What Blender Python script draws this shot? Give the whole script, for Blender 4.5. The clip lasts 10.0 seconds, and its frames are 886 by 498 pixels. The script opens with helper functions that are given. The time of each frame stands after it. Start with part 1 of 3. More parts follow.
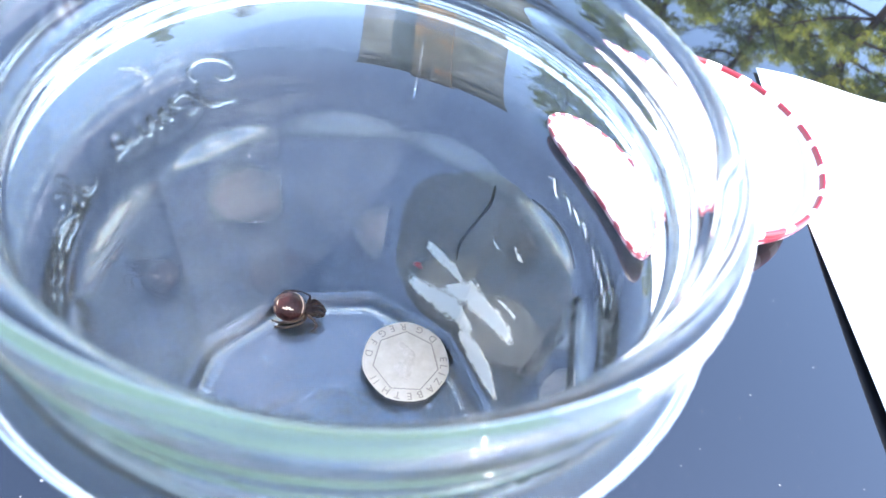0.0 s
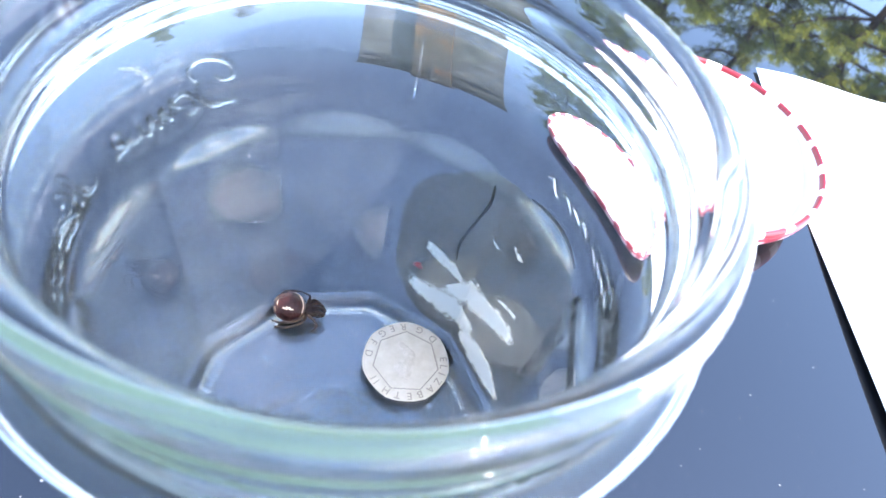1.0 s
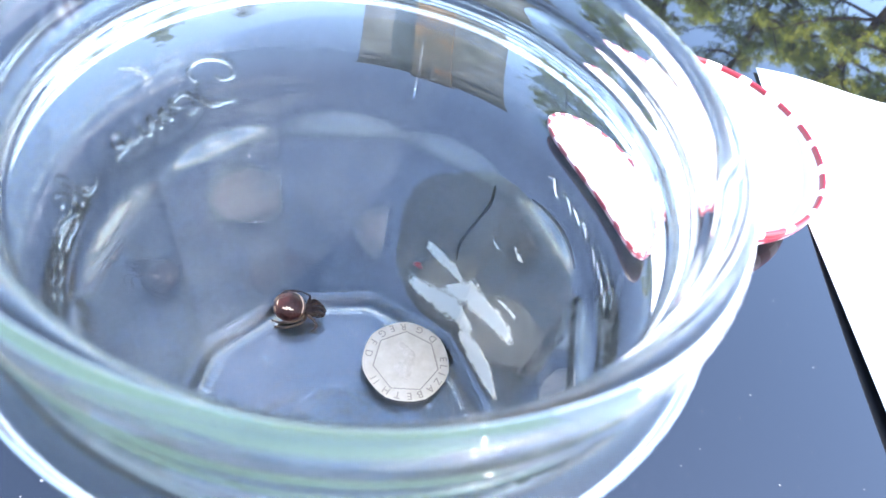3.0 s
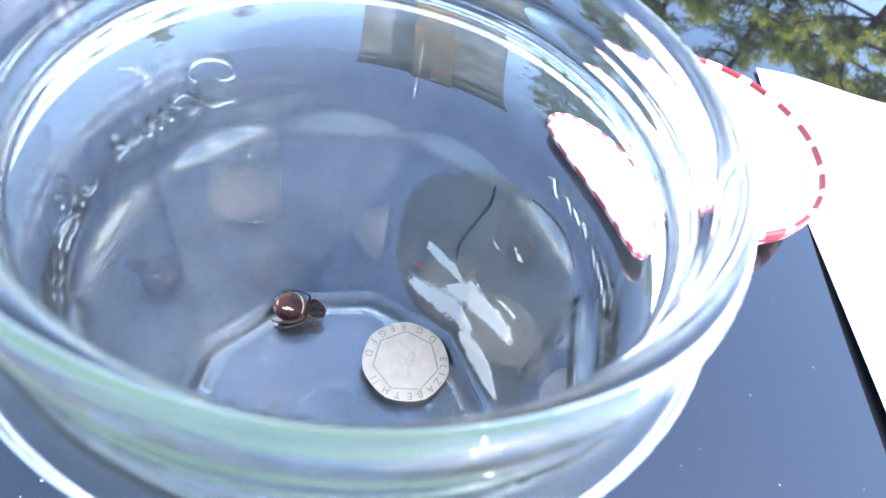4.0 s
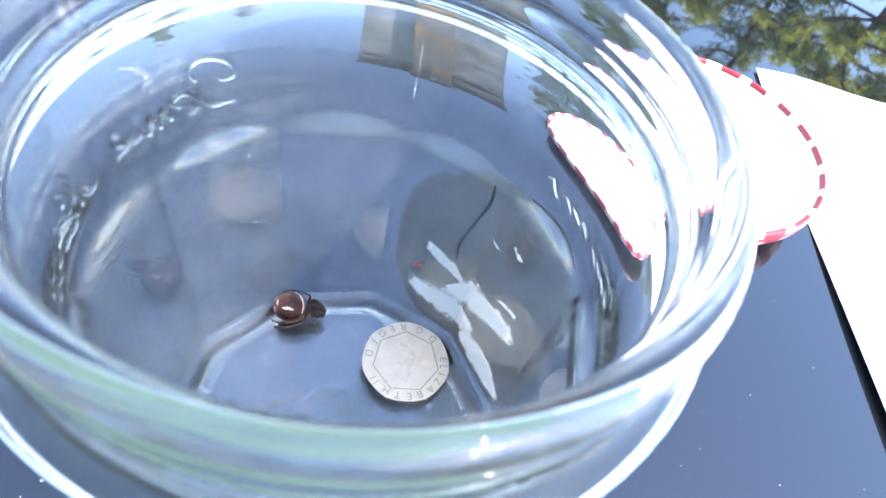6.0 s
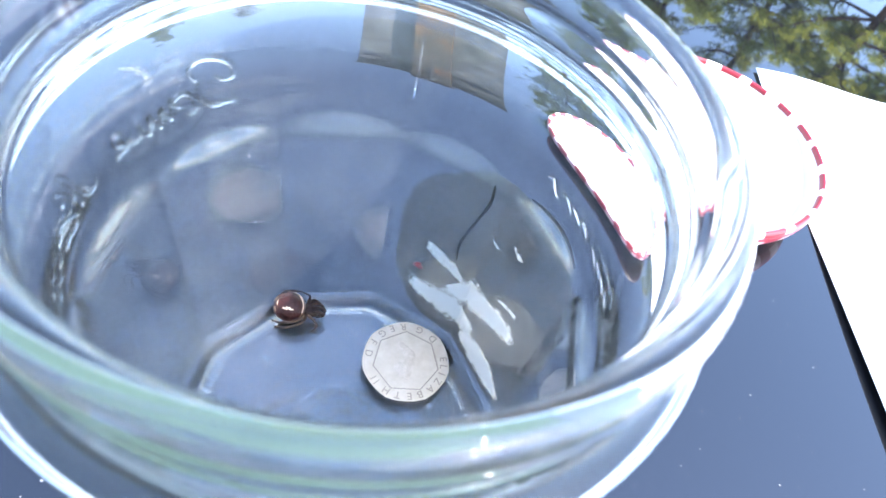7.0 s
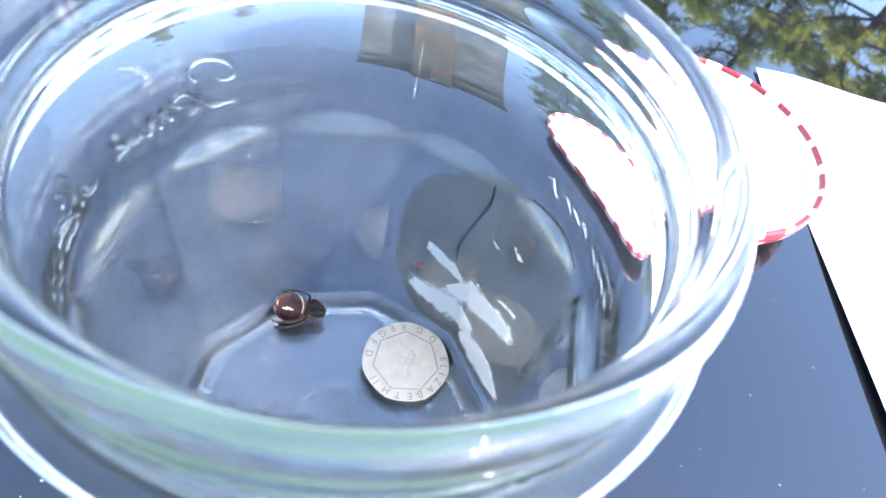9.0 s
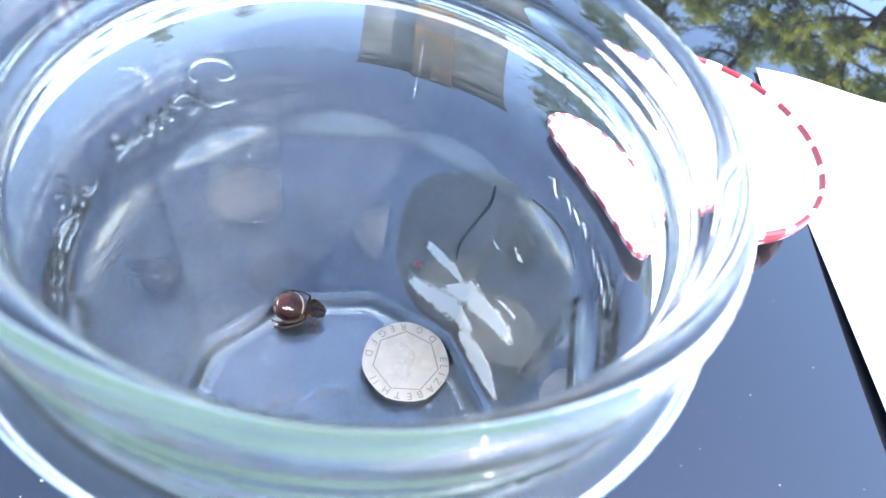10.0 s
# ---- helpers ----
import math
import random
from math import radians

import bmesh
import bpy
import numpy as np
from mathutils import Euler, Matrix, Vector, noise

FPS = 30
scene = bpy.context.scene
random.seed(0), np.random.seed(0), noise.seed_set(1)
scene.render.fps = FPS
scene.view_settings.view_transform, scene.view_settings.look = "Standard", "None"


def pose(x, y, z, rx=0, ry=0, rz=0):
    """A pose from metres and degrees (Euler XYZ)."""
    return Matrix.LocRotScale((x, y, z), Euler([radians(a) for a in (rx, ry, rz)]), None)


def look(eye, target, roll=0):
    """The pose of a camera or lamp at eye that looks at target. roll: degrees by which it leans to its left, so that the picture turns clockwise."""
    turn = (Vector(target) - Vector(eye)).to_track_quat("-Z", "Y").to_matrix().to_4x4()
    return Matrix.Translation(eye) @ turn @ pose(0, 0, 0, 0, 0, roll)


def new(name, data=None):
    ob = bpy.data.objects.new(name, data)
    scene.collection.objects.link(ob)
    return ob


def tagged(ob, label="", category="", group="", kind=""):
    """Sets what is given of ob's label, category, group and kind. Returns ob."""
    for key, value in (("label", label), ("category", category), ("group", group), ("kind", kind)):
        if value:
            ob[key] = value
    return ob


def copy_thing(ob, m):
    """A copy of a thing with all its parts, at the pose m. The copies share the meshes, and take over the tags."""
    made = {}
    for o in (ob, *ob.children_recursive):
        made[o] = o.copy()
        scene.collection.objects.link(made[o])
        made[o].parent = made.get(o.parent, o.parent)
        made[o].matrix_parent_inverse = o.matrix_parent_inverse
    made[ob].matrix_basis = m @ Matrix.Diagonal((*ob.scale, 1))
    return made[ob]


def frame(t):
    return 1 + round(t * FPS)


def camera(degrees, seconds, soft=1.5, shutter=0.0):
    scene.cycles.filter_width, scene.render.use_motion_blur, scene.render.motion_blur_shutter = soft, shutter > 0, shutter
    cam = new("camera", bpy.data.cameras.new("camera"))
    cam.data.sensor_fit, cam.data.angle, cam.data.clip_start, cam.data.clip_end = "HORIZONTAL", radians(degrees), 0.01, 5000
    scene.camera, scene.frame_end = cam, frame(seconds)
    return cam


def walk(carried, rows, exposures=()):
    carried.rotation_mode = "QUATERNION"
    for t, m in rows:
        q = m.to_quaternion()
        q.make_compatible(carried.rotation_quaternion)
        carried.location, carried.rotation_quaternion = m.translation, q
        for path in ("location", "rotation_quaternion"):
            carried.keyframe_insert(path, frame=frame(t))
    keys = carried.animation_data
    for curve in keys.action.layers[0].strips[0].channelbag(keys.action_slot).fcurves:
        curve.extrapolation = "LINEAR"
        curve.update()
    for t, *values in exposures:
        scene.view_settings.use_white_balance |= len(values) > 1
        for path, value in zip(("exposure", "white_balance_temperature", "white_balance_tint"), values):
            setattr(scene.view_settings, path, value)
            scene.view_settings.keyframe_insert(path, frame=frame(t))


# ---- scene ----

from math import cos, sin, pi, hypot, atan2, exp

# ---------------------------------------------------------------- camera
TOP = 0.75                      # height of the table's glass top over the lawn
FLOOR = TOP + 0.0030            # height of the jar's inner floor
MM = 0.001

cam = camera(71.47, 10.0, soft=1.6)
EYE = pose(0.0114, -0.0502, FLOOR + 0.1348, 38.39) @ pose(0, 0, 0, 0, 0, 17.27)
cam.data.dof.use_dof = True
cam.data.dof.focus_distance = 0.168
cam.data.dof.aperture_fstop = 34.0
walk(cam, [(0.0, EYE), (10.0, EYE)], exposures=[(0.0, 3.28, 6500, 13), (10.0, 3.28, 6500, 13)])

# ---------------------------------------------------------------- light
SUN = Vector((0.52, -0.25, 0.82)).normalized()
world = bpy.data.worlds.new("sky")
scene.world = world
world.use_nodes = True
wt = world.node_tree
wt.nodes.clear()
w_out = wt.nodes.new("ShaderNodeOutputWorld")
w_bg = wt.nodes.new("ShaderNodeBackground")
w_sky = wt.nodes.new("ShaderNodeTexSky")
w_sky.sky_type = "NISHITA"
w_sky.sun_disc = False
w_sky.sun_elevation = math.asin(SUN.z)
w_sky.sun_rotation = atan2(SUN.x, SUN.y)
w_sky.air_density, w_sky.dust_density, w_sky.ozone_density = 1.0, 0.35, 1.9
w_bg.inputs["Strength"].default_value = 0.15
wt.links.new(w_sky.outputs[0], w_bg.inputs["Color"])
wt.links.new(w_bg.outputs[0], w_out.inputs["Surface"])
sun = new("sun", bpy.data.lights.new("sun", "SUN"))
sun.data.energy, sun.data.angle, sun.data.color = 2.5, radians(0.55), (1.0, 0.95, 0.88)
sun.matrix_world = look(SUN * 30, (0, 0, 0))


# ---------------------------------------------------------------- materials
def mat(name, colour, rough=0.5, metal=0.0, **extra):
    m = bpy.data.materials.new(name)
    m.use_nodes = True
    b = m.node_tree.nodes["Principled BSDF"]
    b.inputs["Base Color"].default_value = (*colour, 1)
    b.inputs["Roughness"].default_value = rough
    b.inputs["Metallic"].default_value = metal
    for k, v in extra.items():
        b.inputs[k.replace("_", " ")].default_value = v
    return m


def bsdf(m):
    return m.node_tree.nodes["Principled BSDF"]


def add(m, kind, **values):
    n = m.node_tree.nodes.new(kind)
    for k, v in values.items():
        n.inputs[k.replace("_", " ")].default_value = v
    return n


def wire(m, a, b):
    m.node_tree.links.new(a, b)


def coords(m):
    return add(m, "ShaderNodeTexCoord").outputs["Object"]


def ramp(m, fac, stops):
    r = add(m, "ShaderNodeValToRGB")
    e = r.color_ramp.elements
    e[0].position, e[0].color = stops[0][0], (*stops[0][1], 1)
    e[1].position, e[1].color = stops[-1][0], (*stops[-1][1], 1)
    for s, c in stops[1:-1]:
        x = e.new(s)
        x.color = (*c, 1)
    wire(m, fac, r.inputs["Fac"])
    return r.outputs["Color"]


def noise_of(m, scale, detail=4.0, rough=0.55):
    n = add(m, "ShaderNodeTexNoise", Scale=scale, Detail=detail, Roughness=rough)
    wire(m, coords(m), n.inputs["Vector"])
    return n.outputs["Fac"]


def mottled(name, scale, stops, rough=0.5, bump=0.0, bump_scale=None, bump_dist=0.001, metal=0.0, **extra):
    m = mat(name, stops[0][1], rough, metal, **extra)
    wire(m, ramp(m, noise_of(m, scale), stops), bsdf(m).inputs["Base Color"])
    if bump:
        bn = add(m, "ShaderNodeBump", Strength=bump, Distance=bump_dist)
        wire(m, noise_of(m, bump_scale or scale * 4), bn.inputs["Height"])
        wire(m, bn.outputs[0], bsdf(m).inputs["Normal"])
    return m


def make_glass(name, colour, bump=0.0, scale=60.0, dist=0.0004):
    m = mat(name, colour, 0.0, IOR=1.51, Transmission_Weight=1.0)
    if bump:
        bn = add(m, "ShaderNodeBump", Strength=bump, Distance=dist)
        wire(m, noise_of(m, scale, 2.0), bn.inputs["Height"])
        wire(m, bn.outputs[0], bsdf(m).inputs["Normal"])
        # grease and dust haze doubling as painted light, strongest on floor, then walls
        haze = add(m, "ShaderNodeBsdfDiffuse", Color=(0.74, 0.85, 0.88, 1))
        mx = add(m, "ShaderNodeMixShader")
        sep = add(m, "ShaderNodeSeparateXYZ")
        wire(m, coords(m), sep.inputs[0])
        mul = add(m, "ShaderNodeMath")
        mul.operation = "MULTIPLY"
        wire(m, ramp(m, noise_of(m, 140.0, 5.0), [(0.35, (0.008, 0.008, 0.008)), (0.75, (0.026, 0.026, 0.026))]), mul.inputs[0])
        wire(m, ramp(m, sep.outputs[2], [(0.0005, (0.85, 0.85, 0.85)), (0.0012, (0.62, 0.62, 0.62)), (0.062, (0.62, 0.62, 0.62)), (0.078, (0.20, 0.20, 0.20)), (0.0935, (0.25, 0.25, 0.25)), (0.0955, (0.45, 0.45, 0.45))]), mul.inputs[1])
        wire(m, mul.outputs[0], mx.inputs[0])
        wire(m, bsdf(m).outputs[0], mx.inputs[1])
        wire(m, haze.outputs[0], mx.inputs[2])
        wire(m, mx.outputs[0], m.node_tree.nodes["Material Output"].inputs["Surface"])
    return m


GLASS = make_glass("jar_glass", (0.978, 0.985, 0.984), 0.05, 90.0)
GLASS_RELIEF = make_glass("relief_glass", (0.97, 0.99, 0.985))

# black glass: polished, very faintly dusty
TABLE = mat("black_glass", (0.004, 0.0045, 0.006), 0.02, IOR=1.67)
wire(TABLE, ramp(TABLE, noise_of(TABLE, 9.0, 6.0), [(0.35, (0.006, 0.006, 0.006)), (0.75, (0.022, 0.022, 0.022))]), bsdf(TABLE).inputs["Roughness"])
METAL_FRAME = mottled("painted_steel", 40, [(0.3, (0.02, 0.02, 0.022)), (0.7, (0.05, 0.05, 0.052))], 0.45, 0.2, 400, 0.0003)

COIN = mottled("worn_cupronickel", 420, [(0.3, (0.29, 0.265, 0.225)), (0.7, (0.35, 0.32, 0.275))], 0.52, 0.35, 2200, 0.00008, metal=0.4)
# darker cupronickel: the edge's shade and dark reflection are put into the colour
COIN_EDGE = mottled("shaded_cupronickel", 700, [(0.3, (0.10, 0.092, 0.085)), (0.7, (0.20, 0.185, 0.17))], 0.22, 0.1, 1400, 0.0001, metal=0.9)
COIN_RELIEF = mottled("cupronickel_relief", 900, [(0.3, (0.28, 0.253, 0.218)), (0.7, (0.36, 0.327, 0.285))], 0.44, 0.6, 1400, 0.0002, metal=0.55)

PAPER = mottled("white_card", 30, [(0.3, (0.80, 0.80, 0.80)), (0.7, (0.86, 0.86, 0.85))], 0.75, 0.15, 900, 0.0002)
LACQUER = mottled("white_lacquer", 60, [(0.3, (0.44, 0.44, 0.425)), (0.7, (0.50, 0.50, 0.48))], 0.35, 0.05, 300, 0.0002)


def gingham(name, n):
    """Red and white woven check round a lid: stripes by angle crossed with stripes by height."""
    m = mat(name, (0.8, 0.1, 0.12), 0.38)
    sep = add(m, "ShaderNodeSeparateXYZ")
    wire(m, coords(m), sep.inputs[0])

    def op(kind, a, b=None):
        q = add(m, "ShaderNodeMath")
        q.operation = kind
        for i, v in enumerate((a, b)):
            if v is None:
                continue
            if isinstance(v, (int, float)):
                q.inputs[i].default_value = v
            else:
                wire(m, v, q.inputs[i])
        return q.outputs[0]
    ang = op("ARCTAN2", sep.outputs[1], sep.outputs[0])
    s1 = op("GREATER_THAN", op("SINE", op("MULTIPLY", ang, n)), 0.0)
    s2 = op("GREATER_THAN", op("SINE", op("MULTIPLY", sep.outputs[2], 2 * pi / 0.0085)), -0.15)
    wire(m, ramp(m, op("MULTIPLY", op("ADD", s1, s2), 0.5), [(0.0, (0.62, 0.42, 0.44)), (0.5, (0.24, 0.018, 0.035)), (1.0, (0.13, 0.003, 0.010))]), bsdf(m).inputs["Base Color"])
    return m


def dashes(name, n):
    m = mat(name, (0.8, 0.1, 0.12), 0.38)
    sep = add(m, "ShaderNodeSeparateXYZ")
    wire(m, coords(m), sep.inputs[0])
    a = add(m, "ShaderNodeMath")
    a.operation = "ARCTAN2"
    wire(m, sep.outputs[1], a.inputs[0])
    wire(m, sep.outputs[0], a.inputs[1])
    b = add(m, "ShaderNodeMath")
    b.operation = "MULTIPLY"
    b.inputs[1].default_value = n
    wire(m, a.outputs[0], b.inputs[0])
    c = add(m, "ShaderNodeMath")
    c.operation = "SINE"
    wire(m, b.outputs[0], c.inputs[0])
    d = add(m, "ShaderNodeMath")                           # printed unevenly
    d.operation = "MULTIPLY_ADD"
    d.inputs[1].default_value = 4.5
    e = add(m, "ShaderNodeMath")
    e.operation = "SUBTRACT"
    e.inputs[1].default_value = 1.2
    wire(m, c.outputs[0], e.inputs[0])
    wire(m, noise_of(m, 45.0, 3.0), d.inputs[0])
    wire(m, e.outputs[0], d.inputs[2])
    wire(m, ramp(m, d.outputs[0], [(0.70, (0.82, 0.76, 0.76)), (0.80, (0.50, 0.18, 0.20)), (0.92, (0.16, 0.004, 0.011))]), bsdf(m).inputs["Base Color"])
    return m


GINGHAM = gingham("red_gingham_print", 22)
DASHES = dashes("red_white_rim_print", 22)

ABDOMEN = mottled("spider_abdomen", 500, [(0.3, (0.012, 0.0028, 0.0025)), (0.7, (0.030, 0.0065, 0.0055))], 0.33, 0.9, 1300, 0.0003, Specular_IOR_Level=0.18)
MARK = mottled("pale_marking", 900, [(0.3, (0.55, 0.40, 0.28)), (0.7, (0.75, 0.62, 0.48))], 0.5)
CHITIN = mottled("brown_chitin", 700, [(0.3, (0.005, 0.0025, 0.002)), (0.7, (0.020, 0.009, 0.006))], 0.5, 0.5, 4000, 0.0001, Specular_IOR_Level=0.15)
LEG = mottled("leg_chitin", 900, [(0.3, (0.006, 0.003, 0.002)), (0.5, (0.028, 0.013, 0.007)), (0.7, (0.13, 0.08, 0.045))], 0.45, Specular_IOR_Level=0.2)

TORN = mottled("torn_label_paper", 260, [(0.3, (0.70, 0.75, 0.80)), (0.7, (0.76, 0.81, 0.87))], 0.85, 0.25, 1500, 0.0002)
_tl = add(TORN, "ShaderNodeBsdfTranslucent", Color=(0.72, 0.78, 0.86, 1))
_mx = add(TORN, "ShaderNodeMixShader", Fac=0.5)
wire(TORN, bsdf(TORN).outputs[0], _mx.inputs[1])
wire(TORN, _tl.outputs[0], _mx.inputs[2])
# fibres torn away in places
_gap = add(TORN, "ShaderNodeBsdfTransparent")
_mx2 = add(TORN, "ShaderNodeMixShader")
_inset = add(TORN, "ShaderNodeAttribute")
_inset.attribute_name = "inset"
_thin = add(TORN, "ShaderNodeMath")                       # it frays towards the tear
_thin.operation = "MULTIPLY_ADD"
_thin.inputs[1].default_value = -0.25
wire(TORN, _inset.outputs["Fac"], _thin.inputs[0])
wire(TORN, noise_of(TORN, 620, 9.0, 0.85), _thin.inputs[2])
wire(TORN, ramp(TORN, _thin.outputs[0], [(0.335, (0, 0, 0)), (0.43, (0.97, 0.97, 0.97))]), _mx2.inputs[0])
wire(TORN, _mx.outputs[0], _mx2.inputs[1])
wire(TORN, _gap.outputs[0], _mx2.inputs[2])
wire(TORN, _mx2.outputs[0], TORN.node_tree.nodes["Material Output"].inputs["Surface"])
# near-black for strips that imitate dark refraction at the facets
FACET_LINE = mat("dark_facet_line", (0.012, 0.013, 0.014), 0.5)
RED_PRINT = mottled("red_print", 1500, [(0.4, (0.45, 0.04, 0.06)), (0.6, (0.42, 0.20, 0.21))], 0.7)
DUST = mat("pale_dust", (0.34, 0.34, 0.33), 0.9)
DRY_SPECK = mat("dry_speck", (0.22, 0.225, 0.23), 0.9)

# grey glue film left by a label: partly see-through
FILM = mat("glue_film", (0.17, 0.175, 0.17), 0.55)
_tr = add(FILM, "ShaderNodeBsdfTransparent", Color=(0.62, 0.57, 0.50, 1))
_mx = add(FILM, "ShaderNodeMixShader")
_out = FILM.node_tree.nodes["Material Output"]
wire(FILM, ramp(FILM, noise_of(FILM, 75, 7.0, 0.65), [(0.36, (0.04, 0.04, 0.04)), (0.64, (0.32, 0.32, 0.32))]), _mx.inputs[0])
_sep = add(FILM, "ShaderNodeSeparateXYZ")
wire(FILM, coords(FILM), _sep.inputs[0])
_wob = add(FILM, "ShaderNodeMath")
_wob.operation = "MULTIPLY_ADD"
_wob.inputs[1].default_value = 0.02
wire(FILM, noise_of(FILM, 70, 3.0), _wob.inputs[0])
wire(FILM, _sep.outputs[2], _wob.inputs[2])
# the film thins out upwards
wire(FILM, ramp(FILM, _wob.outputs[0], [(0.035, (0.70, 0.61, 0.46)), (0.066, (0.78, 0.71, 0.59))]), _tr.inputs["Color"])
wire(FILM, _tr.outputs[0], _mx.inputs[1])
wire(FILM, bsdf(FILM).outputs[0], _mx.inputs[2])
wire(FILM, _mx.outputs[0], _out.inputs["Surface"])

WHITE_RENDER = mottled("white_render", 0.7, [(0.3, (0.70, 0.70, 0.68)), (0.7, (0.80, 0.80, 0.78))], 0.9, 0.4, 50, 0.006)
LAWN = mottled("lawn", 3.0, [(0.25, (0.010, 0.030, 0.016)), (0.5, (0.014, 0.041, 0.020)), (0.75, (0.021, 0.053, 0.025))], 0.9, 0.8, 40, 0.03)
BARK = mottled("pine_bark", 6, [(0.3, (0.06, 0.04, 0.03)), (0.7, (0.17, 0.10, 0.06))], 0.9, 0.8, 18, 0.03)
NEEDLES = mottled("pine_needles", 1.3, [(0.3, (0.11, 0.165, 0.06)), (0.5, (0.235, 0.32, 0.105)), (0.68, (0.41, 0.48, 0.155))], 0.6)
_lf = add(NEEDLES, "ShaderNodeBsdfTranslucent", Color=(0.56, 0.58, 0.11, 1))
_mx = add(NEEDLES, "ShaderNodeMixShader", Fac=0.55)
_out = NEEDLES.node_tree.nodes["Material Output"]
wire(NEEDLES, bsdf(NEEDLES).outputs[0], _mx.inputs[1])
wire(NEEDLES, _lf.outputs[0], _mx.inputs[2])
wire(NEEDLES, _mx.outputs[0], _out.inputs["Surface"])
BRICK = mottled("brown_brick", 1.3, [(0.32, (0.14, 0.12, 0.10)), (0.48, (0.25, 0.20, 0.14)), (0.62, (0.46, 0.26, 0.12))], 0.85)
RENDER_WALL = mottled("grey_render", 1.6, [(0.32, (0.22, 0.21, 0.19)), (0.5, (0.34, 0.33, 0.31)), (0.66, (0.50, 0.49, 0.48))], 0.9, 0.3, 60, 0.01)
SLATE = mottled("roof_slate", 3.0, [(0.3, (0.20, 0.19, 0.18)), (0.7, (0.36, 0.34, 0.32))], 0.7)
PANE = mat("window_pane", (0.10, 0.11, 0.12), 0.08, IOR=1.6)
GREEN_RENDER = mottled("green_grey_render", 1.4, [(0.32, (0.14, 0.145, 0.125)), (0.5, (0.23, 0.23, 0.20)), (0.66, (0.40, 0.39, 0.36))], 0.9, 0.3, 60, 0.01)


# ---------------------------------------------------------------- builders
def part(name, bm, material, parent=None, label="", smooth=True):
    me = bpy.data.meshes.new(name)
    bm.to_mesh(me)
    bm.free()
    if smooth:
        for f in me.polygons:
            f.use_smooth = True
    me.materials.append(material)
    ob = new(name, me)
    if parent:
        ob.parent = parent
    if label:
        tagged(ob, label)
    return ob


def thing(name, m, label, category, **k):
    ob = new(name)
    ob.matrix_world = m
    ob.empty_display_size = 0.02
    return tagged(ob, label, category, **k)


def box(bm, c, s, bevel=0.0):
    r = bmesh.ops.create_cube(bm, size=1.0, matrix=Matrix.Translation(c) @ Matrix.Diagonal((*s, 1)))
    if bevel:
        es = list({e for v in r["verts"] for e in v.link_edges})
        bmesh.ops.bevel(bm, geom=es, offset=bevel, segments=2, affect="EDGES", profile=0.5)


def lathe(bm, profile, n, close=False, wave=None):
    """Turn (r, z) points round the z axis; wave(angle, r, z) may give another radius."""
    rings = []
    for r, z in profile:
        if r < 1e-9:
            rings.append([bm.verts.new((0, 0, z))])
        else:
            rings.append([bm.verts.new(((wave(2 * pi * i / n, r, z) if wave else r) * cos(2 * pi * i / n),
                                        (wave(2 * pi * i / n, r, z) if wave else r) * sin(2 * pi * i / n), z)) for i in range(n)])
    pairs = list(zip(rings, rings[1:])) + ([(rings[-1], rings[0])] if close else [])
    for a, b in pairs:
        for i in range(n):
            j = (i + 1) % n
            if len(a) == 1 and len(b) == 1:
                continue
            if len(a) == 1:
                bm.faces.new((a[0], b[j], b[i]))
            elif len(b) == 1:
                bm.faces.new((a[i], a[j], b[0]))
            else:
                bm.faces.new((a[i], a[j], b[j], b[i]))
    bmesh.ops.recalc_face_normals(bm, faces=bm.faces)


def smooth_line(pts, n):
    """Catmull-Rom through the points."""
    p = [Vector(q) for q in pts]
    p = [2 * p[0] - p[1]] + p + [2 * p[-1] - p[-2]]
    out = []
    for i in range(1, len(p) - 2):
        for k in range(n):
            t = k / n
            a, b, c, d = p[i - 1:i + 3]
            out.append(0.5 * (2 * b + (c - a) * t + (2 * a - 5 * b + 4 * c - d) * t * t + (3 * b - a - 3 * c + d) * t ** 3))
    out.append(p[-2])
    return out


def tube(bm, pts, radii, sides=8):
    """A closed tapering tube along points; radii: one number or one for each end."""
    n = len(pts)
    up = Vector((0.13, 0.31, 0.94))
    rings = []
    for i, q in enumerate(pts):
        d = (pts[min(i + 1, n - 1)] - pts[max(i - 1, 0)])
        d = d.normalized() if d.length > 1e-12 else Vector((0, 0, 1))
        u = d.cross(up)
        u = u.normalized() if u.length > 1e-6 else d.orthogonal().normalized()
        v = d.cross(u)
        r = radii(i / (n - 1))
        rings.append([bm.verts.new(q + (u * cos(2 * pi * k / sides) + v * sin(2 * pi * k / sides)) * r) for k in range(sides)])
    for a, b in zip(rings, rings[1:]):
        for k in range(sides):
            bm.faces.new((a[k], a[(k + 1) % sides], b[(k + 1) % sides], b[k]))
    bm.faces.new(rings[0][::-1])
    bm.faces.new(rings[-1])


# ---------------------------------------------------------------- ground and table
def ground():
    bm = bmesh.new()
    n, span = 40, 400.0
    bmesh.ops.create_grid(bm, x_segments=n, y_segments=n, size=span)
    for v in bm.verts:
        d = hypot(v.co.x, v.co.y)
        v.co.z = 0.0 if d < 40 else 0.5 * noise.noise(v.co * 0.01)
    g = part("ground", bm, LAWN)
    tagged(g, "mown green lawn reaching to the horizon", "lawn", kind="structure")


